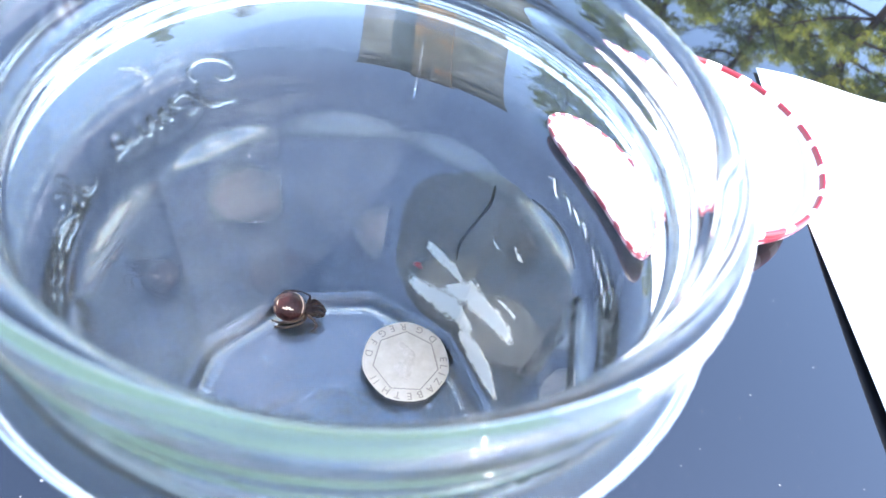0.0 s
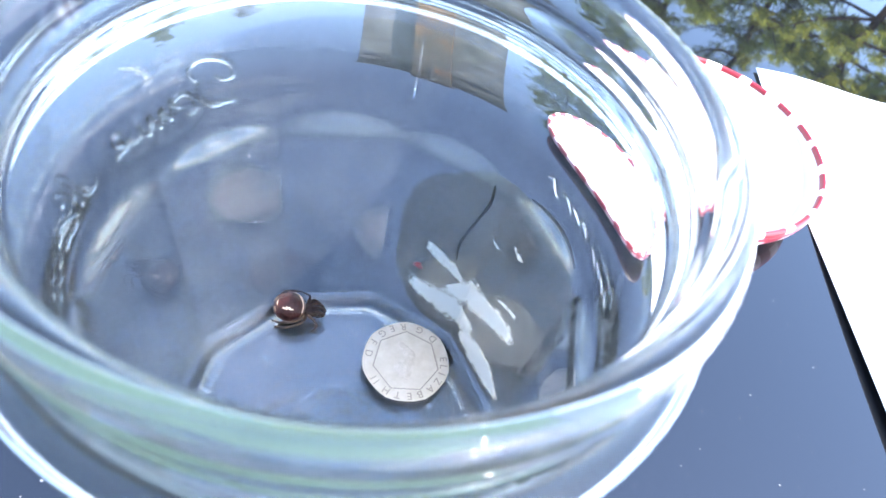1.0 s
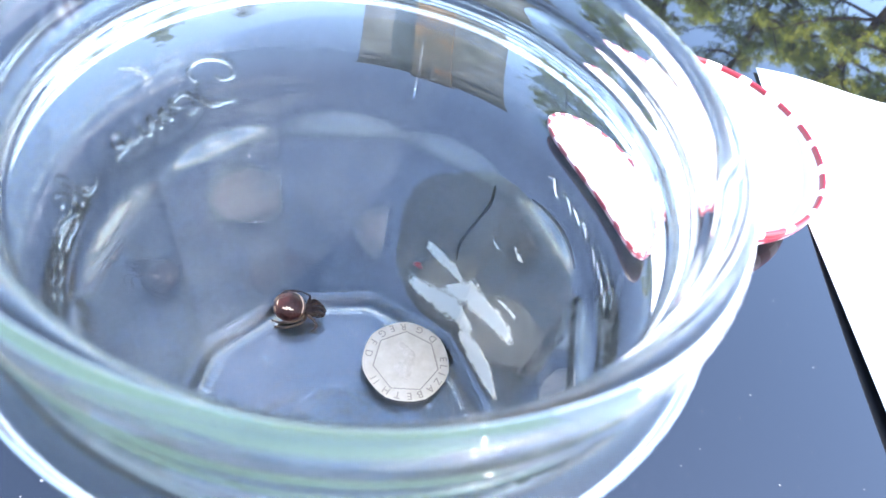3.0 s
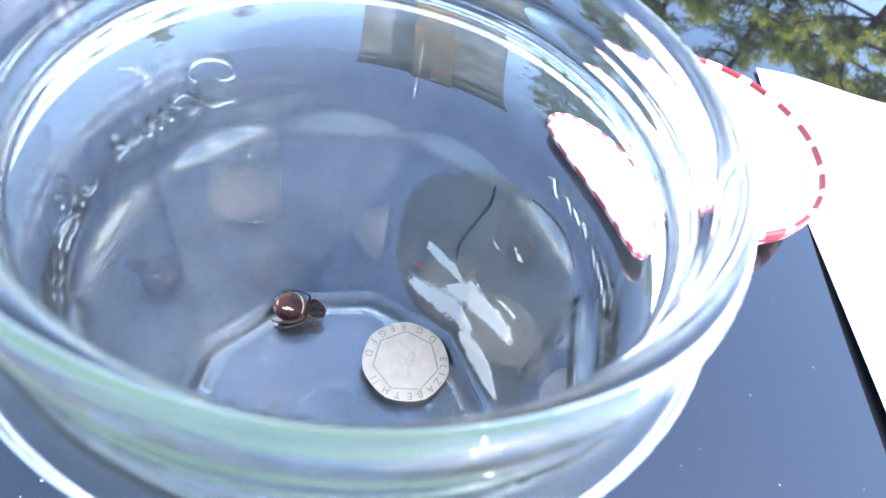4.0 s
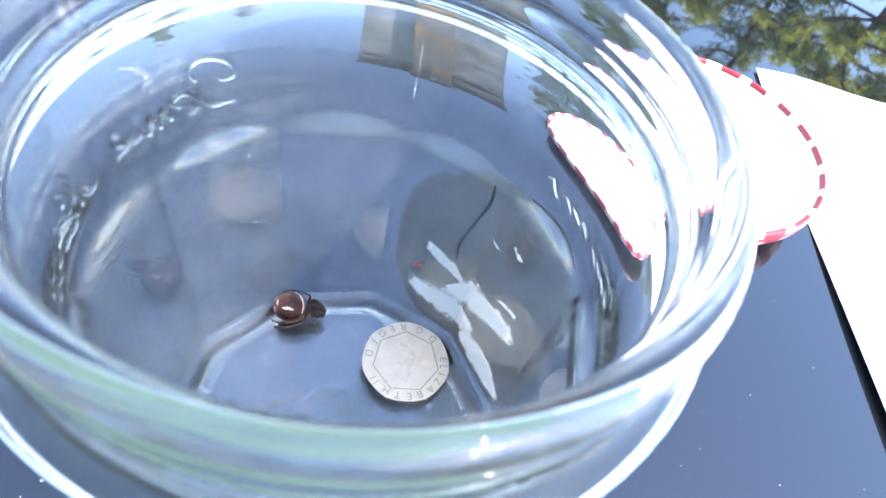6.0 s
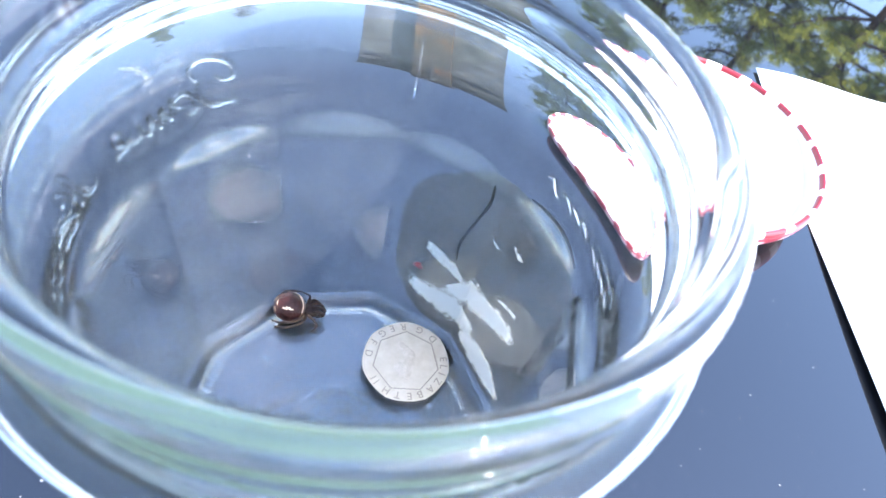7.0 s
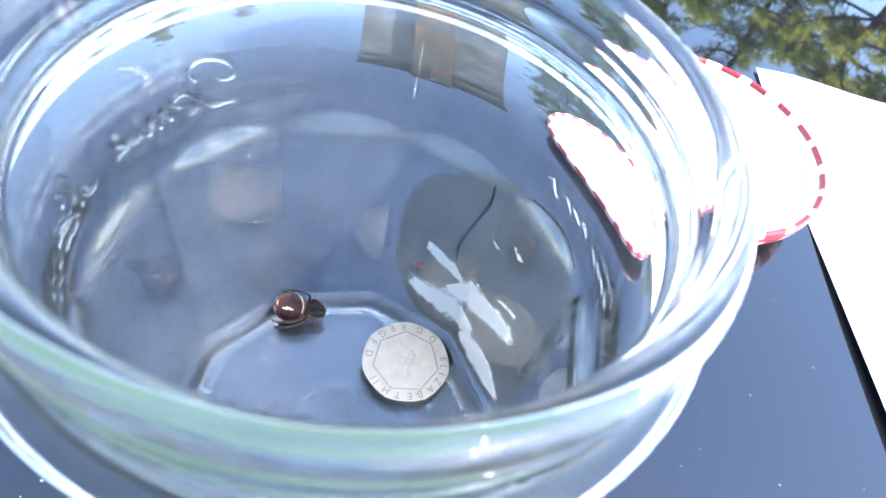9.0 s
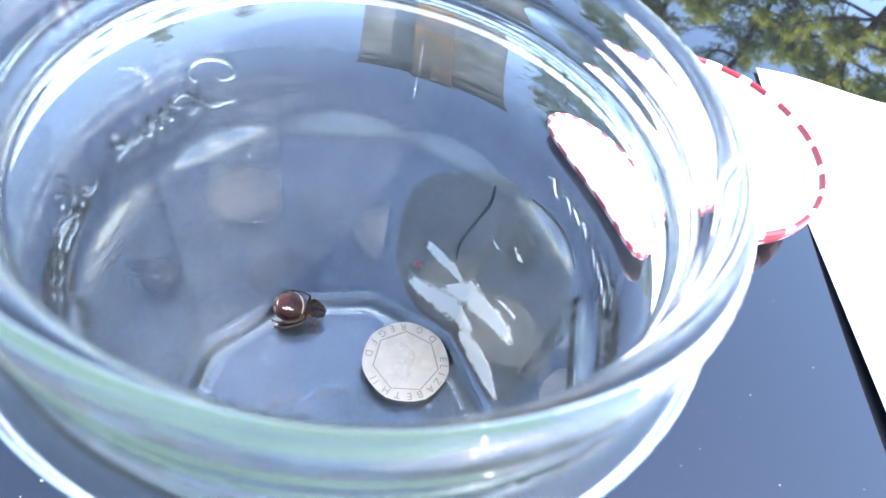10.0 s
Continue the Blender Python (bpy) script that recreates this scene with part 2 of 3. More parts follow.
def table():
    t = thing("garden_table", pose(0.1, 0.535, 0), "garden table with a polished black glass top", "table")
    bm = bmesh.new()
    box(bm, (0, 0, TOP - 0.004), (1.5, 1.2, 0.008), 0.0015)
    part("tabletop", bm, TABLE, t, "polished black glass top mirroring the sky", smooth=False)
    bm = bmesh.new()
    for s in (-1, 1):
        box(bm, (0, s * 0.52, TOP - 0.025), (1.38, 0.03, 0.03), 0.003)
        box(bm, (s * 0.67, 0, TOP - 0.025), (0.03, 1.01, 0.03), 0.003)
    part("frame", bm, METAL_FRAME, t, "dark painted steel frame")
    for sx in (-1, 1):
        for sy in (-1, 1):
            bm = bmesh.new()
            tube(bm, [Vector((sx * 0.65, sy * 0.50, 0)), Vector((sx * 0.65, sy * 0.50, TOP - 0.03))], lambda k: 0.018, 12)
            part("leg", bm, METAL_FRAME, t)


def back_wall():
    """An unseen rendered wall, added behind the camera for pale reflections in the jar."""
    bm = bmesh.new()
    box(bm, (0, -2.75, 1.3), (14, 0.3, 2.6), 0.02)
    w = part("unseen_wall", bm, WHITE_RENDER, smooth=False)
    tagged(w, "plain white rendered wall added unseen behind the camera", "wall", kind="structure")


ground()
back_wall()
table()


# ---------------------------------------------------------------- jar
SIDES = 10
PHASE = radians(57.2)           # where one of the facets' edges stands


def facet(ang):
    """1 / cos of the angle to the middle of the nearest facet."""
    step = 2 * pi / SIDES
    a = (ang - PHASE) % step - step / 2
    return 1.0 / cos(a)


def apothem(z):
    """Distance of the facets from the axis at a height over the inner floor, in mm."""
    z = max(z, -6.0)
    d = 33.9 + 1.25 * z / 52.0
    if z > 52.1:
        d += 0.082 * (z - 52.1) ** 2
    return d


def soft_min(a, b, k):
    h = max(k - abs(a - b), 0.0) / k
    return min(a, b) - h * h * k * 0.25


def jar():
    j = thing("glass_jar", pose(0, 0, FLOOR), "clear faceted glass jam jar standing open on the black table", "jar")
    n = 360
    def ease(u):
        u = min(1.0, max(0.0, u))
        return u * u * (3 - 2 * u)

    def bend(x, k):                                       # a ramp from zero with a rounded start
        return 0.0 if x < -k else x if x > k else (x + k) ** 2 / (4 * k)

    def r_in(z):                                          # round body, drawn in to the neck
        neck = 0.608 * (bend(z - 81.0, 0.6) - bend(z - 84.07, 0.6))
        return 37.5 - neck + 0.263 * ease((z - 86) / 7) + 0.006 * sin(4.4 * z) * ease((z - 80.5) / 2) * ease((90 - z) / 2)
    zs = [1.32, 1.42, 1.6] + [2 + 1.2 * i for i in range(37)] + [46.5 + 0.6 * i for i in range(34)] + [67 + 1.5 * i for i in range(6)] + [76 + 0.35 * i for i in range(51)]
    def shape_in(ang, z):
        return soft_min(r_in(z), apothem(z) * facet(ang), 0.4)
    def r_out(z):
        under = 38.7 + 0.8 * ease((67.5 - z) / 10) + 0.7 * ease((60 - z) / 12)
        if z > 67.5:                                      # thickens to the sloping underside of the collar
            under += 0.0215 * (min(z, 78.2) - 67.5) ** 2 + 0.42 * max(0.0, z - 78.2) + 2.4 * bend(z - 78.4, 0.1)
        over = 39.28 + 3.78 * (0.5 * (1 + cos(pi * min(1.0, max(0.0, (z - 81.31) / 3.88))))) ** 1.8   # falls to the neck
        ridge = 0.6 * exp(-((z - 87.415) / 1.2) ** 2)
        return soft_min(under, over, 0.3) + 0.263 * min(1.0, max(0.0, (z - 88.5) / 4.3)) + ridge

    def shape_out(ang, z):
        r = soft_min(r_out(z), (apothem(z + 0.9) + 2.68) * facet(ang), 1.3 + 2.7 * ease((48 - z) / 12))
        if z > 85:
            r = r_out(z)
        return r
    bm = bmesh.new()
    rings = []
    def ring(fr, z):
        row = []
        for i in range(n):                                # a vertex on every facet edge
            a = PHASE + 2 * pi * i / n
            row.append(bm.verts.new((fr(a) * cos(a) * MM, fr(a) * sin(a) * MM, z * MM)))
        rings.append(row)
    # inside, from the middle of the floor outwards and up: disc, sunk ten-sided ring, flat floor, chamfer
    for r, z in ((4.0, 0.0), (5.3, 0.0), (5.45, -0.005), (5.6, -0.03), (5.68, -0.11), (5.86, -0.29), (5.95, -0.37), (6.08, -0.395), (6.2, -0.40)):
        ring(lambda a, r=r: r, z)
    for d, z in ((8.8, -0.40), (8.93, -0.395), (9.05, -0.37), (9.13, -0.29), (9.31, -0.11), (9.4, -0.03), (9.52, -0.005), (9.65, 0.0), (16, 0.0), (24, 0.0)):
        ring(lambda a, d=d: d * facet(a), z)
    for k, z in ((0.920, 0.0), (0.9245, 0.001), (0.9265, 0.006), (0.9285, 0.03), (0.9312, 0.085), (0.9718, 1.003), (0.9740, 1.055), (0.9760, 1.085), (0.9785, 1.10), (0.982, 1.11), (0.991, 1.13), (0.9945, 1.15), (0.9975, 1.20), (0.9990, 1.25)):
        ring(lambda a, k=k: apothem(1) * facet(a) * k, z)
    for z in zs:
        ring(lambda a, z=z: shape_in(a, z), z)
    # lip
    for i in range(1, 24):
        t = pi * i / 24
        ring(lambda a, t=t: 38.09 - 2.194 * cos(t), 93.945 + 2.487 * sin(t) ** 0.945)
    for z in reversed([87.0 + 0.4 * i for i in range(15)]):
        ring(lambda a, z=z: shape_out(a, z), z)
    for z in reversed([79.5 + 0.15 * i for i in range(49)]):
        ring(lambda a, z=z: shape_out(a, z), z)
    for z in (79.35, 79.2, 79.05, 78.9, 78.75, 78.6, 78.5, 78.4, 78.3, 78.2, 78.0, 77.7, 77.3, 76.9, 76.4, 75.8, 75.2, 74.6, 74, 73.4, 72.8):
        ring(lambda a, z=z: shape_out(a, z), z)
    for z in reversed([-1.4 + 1.2 * i for i in range(38)] + [45 + 0.7 * i for i in range(40)]):
        ring(lambda a, z=z: shape_out(a, z), z)
    for k, z in ((0.992, -2.0), (0.97, -2.55), (0.94, -2.9), (0.91, -2.95), (0.88, -2.8), (0.86, -2.65)):
        ring(lambda a, k=k: (apothem(-3) + 2.7) * facet(a) * k, z)
    for r, z in ((29.5, -2.6), (28, -2.6), (20, -2.5), (10, -2.4), (9, -2.35), (5, -2.3)):
        ring(lambda a, r=r: r, z)
    for a, b in zip(rings, rings[1:]):
        for i in range(n):
            bm.faces.new((a[i], a[(i + 1) % n], b[(i + 1) % n], b[i]))
    for r, z in ((rings[0], 0.0), (rings[-1], -2.3)):
        c = bm.verts.new((0, 0, z * MM))
        for i in range(n):
            f = (c, r[i], r[(i + 1) % n])
            bm.faces.new(f if r is rings[0] else f[::-1])
    bmesh.ops.recalc_face_normals(bm, faces=bm.faces)
    part("body", bm, GLASS, j, "clear glass body with ten arched facets")

    # moulded ring of bumps along the ten sides of the floor
    bm = bmesh.new()
    rnd = random.Random(4)
    for i in range(130):
        a = 2 * pi * (i + rnd.uniform(-0.15, 0.15)) / 130
        d = (29.2 + rnd.uniform(-0.3, 0.3)) * facet(a)
        bmesh.ops.create_uvsphere(bm, u_segments=10, v_segments=6, radius=1.0,
                                  matrix=Matrix.Translation((d * cos(a) * MM, d * sin(a) * MM, 0.0)) @ Matrix.Rotation(a + rnd.uniform(-0.25, 0.25), 4, "Z")
                                  @ Matrix.Diagonal((rnd.uniform(0.8, 1.25) * MM, rnd.uniform(0.4, 0.6) * MM, rnd.uniform(0.34, 0.5) * MM, 1)))
    part("grip_ring", bm, GLASS_RELIEF, j, "ring of moulded bumps round the floor")

    # raised flowing mark on the wall, kept as plain strokes
    def stroke(path, r, name="raised_mark", rad=0.55):
        bm = bmesh.new()
        pts = [Vector((r * cos(radians(a)) * MM, r * sin(radians(a)) * MM, z * MM)) for a, z in path]
        line = smooth_line(pts, 6)
        tube(bm, line, lambda k: rad * MM * (0.55 + 0.45 * sin(pi * min(1, max(0, k)))), 8)
        for v in bm.verts:                                # flatten against the wall
            q = hypot(v.co.x, v.co.y)
            f = (r * MM + (q - r * MM) * 0.34) / q
            v.co.x, v.co.y = v.co.x * f, v.co.y * f
        part(name, bm, GLASS_RELIEF, j, "raised stroke moulded in the glass")

    def scrawl(a0, a1, z, tall, waves):
        path = []
        for i in range(waves * 6 + 1):
            t = i / (waves * 6)
            path.append((a0 + (a1 - a0) * t + 1.1 * sin(2 * pi * t * waves + 0.6), z + tall * sin(2 * pi * t * waves) * (0.8 + 0.2 * sin(9 * t))))
        return path
    R = 37.75
    stroke([(144.8, 68.7), (142.7, 67.5), (140.4, 67.9), (140.2, 69.6), (141.9, 70.9), (144.9, 72.1), (148.3, 72.5), (150.5, 71.9), (151, 70.4), (149.7, 68.9)], R)
    stroke([(149.4, 68.4), (149.5, 66.4), (148.3, 64.4), (145.8, 63.1), (143.2, 63.2), (141.3, 62.9), (139.9, 63.9)], R)
    stroke([(156.3, 67), (153.6, 67.7), (151.5, 66.5), (150.5, 64.5), (152, 63.4), (153.9, 64)], R)
    stroke([(154.8, 65.4), (156.7, 66.8), (157, 67.8), (157, 64.3), (159, 65.4), (159.9, 67.1), (160.2, 63.9), (162.4, 65.3), (163.3, 67), (163.3, 63.8), (165.9, 64.9), (166.4, 66.7)], R)
    stroke([(165.8, 64.4), (168.3, 64.2), (170.5, 65.6), (172, 67.6), (173.7, 67.7), (173.5, 66.4), (171, 65.2), (170.3, 64.4), (172.6, 64.2), (174.4, 63.9)], R)
    stroke([(181.3, 64.5), (183, 63.6), (185.6, 64.4), (187.9, 66.9), (189.5, 69.5), (191.1, 71.3), (192.1, 71.1), (190.9, 68.7), (188.9, 65.7)], R)
    stroke([(187.3, 63.5), (189.1, 65.4), (191.5, 68.1), (193.9, 70), (194.8, 69.8), (193.1, 67.2)], R)
    stroke([(189.9, 63.3), (193, 65), (196.1, 65.8), (197.8, 65.4)], R)
    stroke([(190.5, 62.9), (192.6, 62.3), (195.3, 62.7), (197.8, 62.5), (200.4, 63.8)], R)
    stroke([(200.8, 62.4), (203.6, 63), (203.9, 61.5), (206.7, 62.2), (207.2, 60.5), (210.5, 61.3), (211.5, 60)], R)
    stroke([(48.5, 63.5), (46.5, 64.0), (45, 62.8), (43.4, 61.9), (42, 63.2), (41, 63.6)], R, rad=0.5)
    stroke(scrawl(41, 28, 62.8, 0.85, 3), R, rad=0.5)
    stroke(scrawl(25, 9, 62.0, 0.7, 4), R, rad=0.3)
    # mould seam
    bm = bmesh.new()
    tube(bm, [Vector((37.62 * cos(radians(92.6)) * MM, 37.62 * sin(radians(92.6)) * MM, z * MM)) for z in (63, 68, 74, 79)], lambda k: 0.065 * MM, 6)
    part("mould_seam", bm, GLASS_RELIEF, j)
    return shape_out


SHAPE_OUT = jar()


# ---------------------------------------------------------------- label remains on the jar's outside
def on_wall(a, z, off):
    r = (SHAPE_OUT(radians(a) % (2 * pi), z) + off) * MM
    return Vector((r * cos(radians(a)), r * sin(radians(a)), z * MM))


def torn_strip(name, line, widths, seed, material, label, category, off=0.04, upright=False, hold=1.0):
    """A torn piece that clings to the wall along a line of (degrees, mm), with its half widths in mm; ragged edges, some thickness."""
    rnd = random.Random(seed)
    pts = smooth_line([(a, z, w) for (a, z), w in zip(line, widths)], 30)
    big = max(widths)
    bm = bmesh.new()
    inset = bm.verts.layers.float.new("inset")
    lo, hi = [], []
    for i, q in enumerate(pts):
        t = i / (len(pts) - 1)
        w = max(0.04, q.z) * 1.08
        row = []
        for k in range(9):
            u = k / 8 * 2 - 1
            jag = 0.0
            if k in (0, 8):                               # one edge tears cleaner than the other
                rag = min(w + 0.5, 0.6 * big) * (0.7 if k == 0 else 1.7)
                jag = rag * (0.7 * noise.noise(Vector((seed + 9 * k, t * 5, 1))) + 0.14 * noise.noise(Vector((seed + 9 * k, t * 47, 5))) + rnd.uniform(-0.06, 0.06))
            row.append((q.x + u * w * 1.6 + jag, q.y) if upright else (q.x + rnd.uniform(-0.1, 0.1), q.y + u * w + jag))
        lo.append([bm.verts.new(on_wall(a, z, off)) for a, z in row])
        hi.append([bm.verts.new(on_wall(a, z, off + 0.06)) for a, z in row])
        for k in range(9):
            lo[-1][k][inset] = hi[-1][k][inset] = hold * min(1.0, 1.8 * (1 - abs(k / 4 - 1)), 9 * t, 9 * (1 - t))
    for side in (lo, hi):
        for a, b in zip(side, side[1:]):
            for k in range(8):
                bm.faces.new((a[k], a[k + 1], b[k + 1], b[k]))
    loop_lo = [r[0] for r in lo] + lo[-1][1:] + [r[8] for r in reversed(lo[:-1])] + list(reversed(lo[0][1:8]))
    loop_hi = [r[0] for r in hi] + hi[-1][1:] + [r[8] for r in reversed(hi[:-1])] + list(reversed(hi[0][1:8]))
    for i in range(len(loop_lo)):
        k = (i + 1) % len(loop_lo)
        bm.faces.new((loop_lo[i], loop_lo[k], loop_hi[k], loop_hi[i]))
    bmesh.ops.recalc_face_normals(bm, faces=bm.faces)
    ob = part(name, bm, material)
    ob.location = (0, 0, FLOOR)
    return tagged(ob, label, category)


def label_remains():
    # glue film: a rounded patch
    bm = bmesh.new()
    c, n, rings = (49.5, 27.0), 64, 14
    mid = bm.verts.new(on_wall(c[0], c[1], 0.35))
    rows = []
    for k in range(1, rings + 1):
        row = []
        for i in range(n):
            t = 2 * pi * i / n
            e = (abs(cos(t)) ** 3 + abs(sin(t)) ** 3) ** (-1 / 3)
            s = k / rings * (1 + 0.06 * noise.noise(Vector((2 * cos(t), 2 * sin(t), 3))))
            row.append(bm.verts.new(on_wall(c[0] + 38.5 * e * s * cos(t), c[1] + 27 * e * s * sin(t), 0.35)))
        rows.append(row)
    for i in range(n):
        bm.faces.new((mid, rows[0][i], rows[0][(i + 1) % n]))
        for a, b in zip(rows, rows[1:]):
            bm.faces.new((a[i], a[(i + 1) % n], b[(i + 1) % n], b[i]))
    film = part("label_glue", bm, FILM)
    film.location = (0, 0, FLOOR)
    tagged(film, "grey translucent glue film of a peeled label on the jar", "glue residue")
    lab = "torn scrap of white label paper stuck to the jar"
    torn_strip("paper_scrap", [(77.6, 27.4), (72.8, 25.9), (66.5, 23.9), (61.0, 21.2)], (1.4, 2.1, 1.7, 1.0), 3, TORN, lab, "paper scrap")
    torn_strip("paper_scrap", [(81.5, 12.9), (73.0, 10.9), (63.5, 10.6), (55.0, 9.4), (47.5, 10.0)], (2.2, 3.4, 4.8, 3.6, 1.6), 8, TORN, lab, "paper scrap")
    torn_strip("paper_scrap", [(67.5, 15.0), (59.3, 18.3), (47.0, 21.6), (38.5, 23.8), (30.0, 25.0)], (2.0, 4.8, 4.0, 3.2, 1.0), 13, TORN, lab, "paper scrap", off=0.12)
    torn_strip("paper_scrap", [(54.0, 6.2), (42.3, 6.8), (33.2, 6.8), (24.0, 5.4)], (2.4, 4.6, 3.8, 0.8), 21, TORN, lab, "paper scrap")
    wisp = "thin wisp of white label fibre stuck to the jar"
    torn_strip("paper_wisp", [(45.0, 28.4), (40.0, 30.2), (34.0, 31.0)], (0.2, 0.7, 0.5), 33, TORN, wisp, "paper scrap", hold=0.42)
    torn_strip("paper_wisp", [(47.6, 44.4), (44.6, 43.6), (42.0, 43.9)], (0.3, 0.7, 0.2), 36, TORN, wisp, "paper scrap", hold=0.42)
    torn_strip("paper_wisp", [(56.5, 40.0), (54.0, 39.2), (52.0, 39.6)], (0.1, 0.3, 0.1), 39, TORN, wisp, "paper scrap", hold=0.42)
    # two dark strips painted in where facet edge and arch refract dark
    dark = "dark line painted along a facet for its refraction"
    torn_strip("facet_line", [(63.0, 52.1), (62.4, 47.7), (64.4, 41.0), (66.8, 33.0), (66.0, 27.4)], (0.12, 0.3, 0.2, 0.3, 0.1), 41, FACET_LINE, dark, "glue residue", 0.02, True)
    torn_strip("facet_line", [(51.0, 55.0), (41.3, 56.1), (33.4, 55.7), (27.9, 54.2)], (0.15, 0.5, 0.45, 0.15), 47, FACET_LINE, dark, "glue residue", 0.02)
    torn_strip("print_scrap", [(80.4, 18.3), (78.4, 18.8), (76.8, 18.4)], (0.3, 0.9, 0.3), 5, RED_PRINT, "tiny red printed scrap of label on the jar", "paper scrap")


label_remains()


# ---------------------------------------------------------------- coin
def coin():
    cx, cy = 10.87, 19.40
    k = thing("coin", pose(cx * MM, cy * MM, FLOOR + 0.00005, 0, 0, 2.0), "worn silver seven-sided coin lying flat in the jar", "coin")
    W = 21.4
    rc = W / (2 * cos(pi / 14))

    def reuleaux(t, scale=1.0, edge=0.0):
        """Distance from the middle to the edge of a seven-sided curve of constant width."""
        step = 2 * pi / 7
        a = (t + step / 2) % step - step / 2               # angle to the nearest corner
        a = abs(a)
        # the side next to this corner is an arc round the corner on the far side
        m = step / 2
        phi = m - a                                        # from the middle of the side
        x = rc
        return scale * (-x * cos(phi) + (W * W - (x * sin(phi)) ** 2) ** 0.5 - 0.22 * exp(-(a / 0.16) ** 2))
    n = 140
    bm = bmesh.new()
    prof = [(0, 0.10), (0.60, 0.10), (0.965, 0.05), (0.99, 0.12), (1.0, 0.35), (1.0, 1.35), (0.99, 1.58), (0.975, 1.66), (0.955, 1.66), (0.945, 1.60)]
    rings = []
    for f, z in prof[1:]:
        rings.append([bm.verts.new((reuleaux(2 * pi * i / n) * f * cos(2 * pi * i / n) * MM, reuleaux(2 * pi * i / n) * f * sin(2 * pi * i / n) * MM, z * MM)) for i in range(n)])

    def hept(t, r):
        step = 2 * pi / 7
        a = (t + step / 2) % step - step / 2
        return r * cos(pi / 7) / cos(pi / 7 - abs(a))
    for r, z in ((8.25, 1.60), (8.1, 1.42), (4, 1.42)):
        rings.append([bm.verts.new(((hept(2 * pi * i / n, r)) * cos(2 * pi * i / n) * MM, hept(2 * pi * i / n, r) * sin(2 * pi * i / n) * MM, z * MM)) for i in range(n)])
    for a, b in zip(rings, rings[1:]):
        if rings.index(a) in (2, 3, 4):                    # left for the edge band
            continue
        for i in range(n):
            bm.faces.new((a[i], a[(i + 1) % n], b[(i + 1) % n], b[i]))
    for ring, z in ((rings[0], 0.1), (rings[-1], 1.42)):
        c = bm.verts.new((0, 0, z * MM))
        for i in range(n):
            bm.faces.new((c, ring[i], ring[(i + 1) % n]))
    bmesh.ops.recalc_face_normals(bm, faces=bm.faces)
    d = part("disc", bm, COIN, k)
    for f in d.data.polygons:
        f.use_smooth = False
    bm = bmesh.new()
    band = [[bm.verts.new((reuleaux(2 * pi * i / n) * f * cos(2 * pi * i / n) * MM, reuleaux(2 * pi * i / n) * f * sin(2 * pi * i / n) * MM, z * MM)) for i in range(n)] for f, z in prof[3:7]]
    for a, b in zip(band, band[1:]):
        for i in range(n):
            bm.faces.new((a[i], a[(i + 1) % n], b[(i + 1) % n], b[i]))
    bmesh.ops.recalc_face_normals(bm, faces=bm.faces)
    part("edge", bm, COIN_EDGE, k, "polished edge of the coin with shade painted in")
    # dark line painted in for the shade at the seven-sided field's step
    bm = bmesh.new()
    rr = [[bm.verts.new((hept(2 * pi * i / n, r) * cos(2 * pi * i / n) * MM, hept(2 * pi * i / n, r) * sin(2 * pi * i / n) * MM, z * MM)) for i in range(n)] for r, z in ((8.12, 1.44), (8.0, 1.47), (7.85, 1.44))]
    for a, b in zip(rr, rr[1:]):
        for i in range(n):
            bm.faces.new((a[i], a[(i + 1) % n], b[(i + 1) % n], b[i]))
    bmesh.ops.recalc_face_normals(bm, faces=bm.faces)
    part("field_border", bm, LETTER, k, "dark line round the coin's field")
    # plain worn relief in the middle
    bm = bmesh.new()
    pts = smooth_line([(0.6, -4.8, 0), (-0.2, -2.0, 0), (0.8, 0.5, 0), (-0.3, 2.6, 0), (-2.2, 4.4, 0)], 8)
    rows = []
    for i, q in enumerate(pts):
        t = i / (len(pts) - 1)
        w = 0.5 + 2.1 * sin(pi * (0.1 + 0.85 * t)) * (0.8 + 0.35 * sin(9 * t))
        rows.append([bm.verts.new(((q.x + w * u) * MM, q.y * MM, (1.40 + (0.22 + 0.16 * noise.noise(Vector((u * 1.7, t * 7, 2)))) * (1 - u * u)) * MM)) for u in (-1, -0.75, -0.4, 0, 0.4, 0.75, 1)])
    for a, b in zip(rows, rows[1:]):
        for i in range(6):
            bm.faces.new((a[i], a[i + 1], b[i + 1], b[i]))
    bmesh.ops.recalc_face_normals(bm, faces=bm.faces)
    part("relief", bm, COIN_RELIEF, k, "worn raised relief in the coin's middle")

    def letter(ch, deg, r, outward):
        cu = bpy.data.curves.new("letter", "FONT")
        cu.body, cu.size, cu.extrude = ch, 2.5 * MM, 0.05 * MM
        cu.align_x, cu.align_y = "CENTER", "CENTER"
        tmp = bpy.data.objects.new("letter", cu)
        scene.collection.objects.link(tmp)
        me = bpy.data.meshes.new_from_object(tmp.evaluated_get(bpy.context.evaluated_depsgraph_get()))
        bpy.data.objects.remove(tmp)
        bpy.data.curves.remove(cu)
        me.materials.clear()
        me.materials.append(LETTER)
        o = new("letter", me)
        o.parent = k
        t = radians(deg - 2.0)
        turn = t - pi / 2 if outward else t + pi / 2
        o.matrix_local = Matrix.Translation((r * cos(t) * MM, r * sin(t) * MM, 1.63 * MM)) @ Matrix.Rotation(turn, 4, "Z")
    for ch, deg in zip("ELIZABETHII", (21, 8, -4, -18, -35, -53, -69, -87, -105, -124, -132)):
        letter(ch, deg, 9.05, True)
    for ch, deg in zip("DGREGFD", (59, 84, 110, 128, 146, 166, 187)):
        letter(ch, deg, 9.15, False)


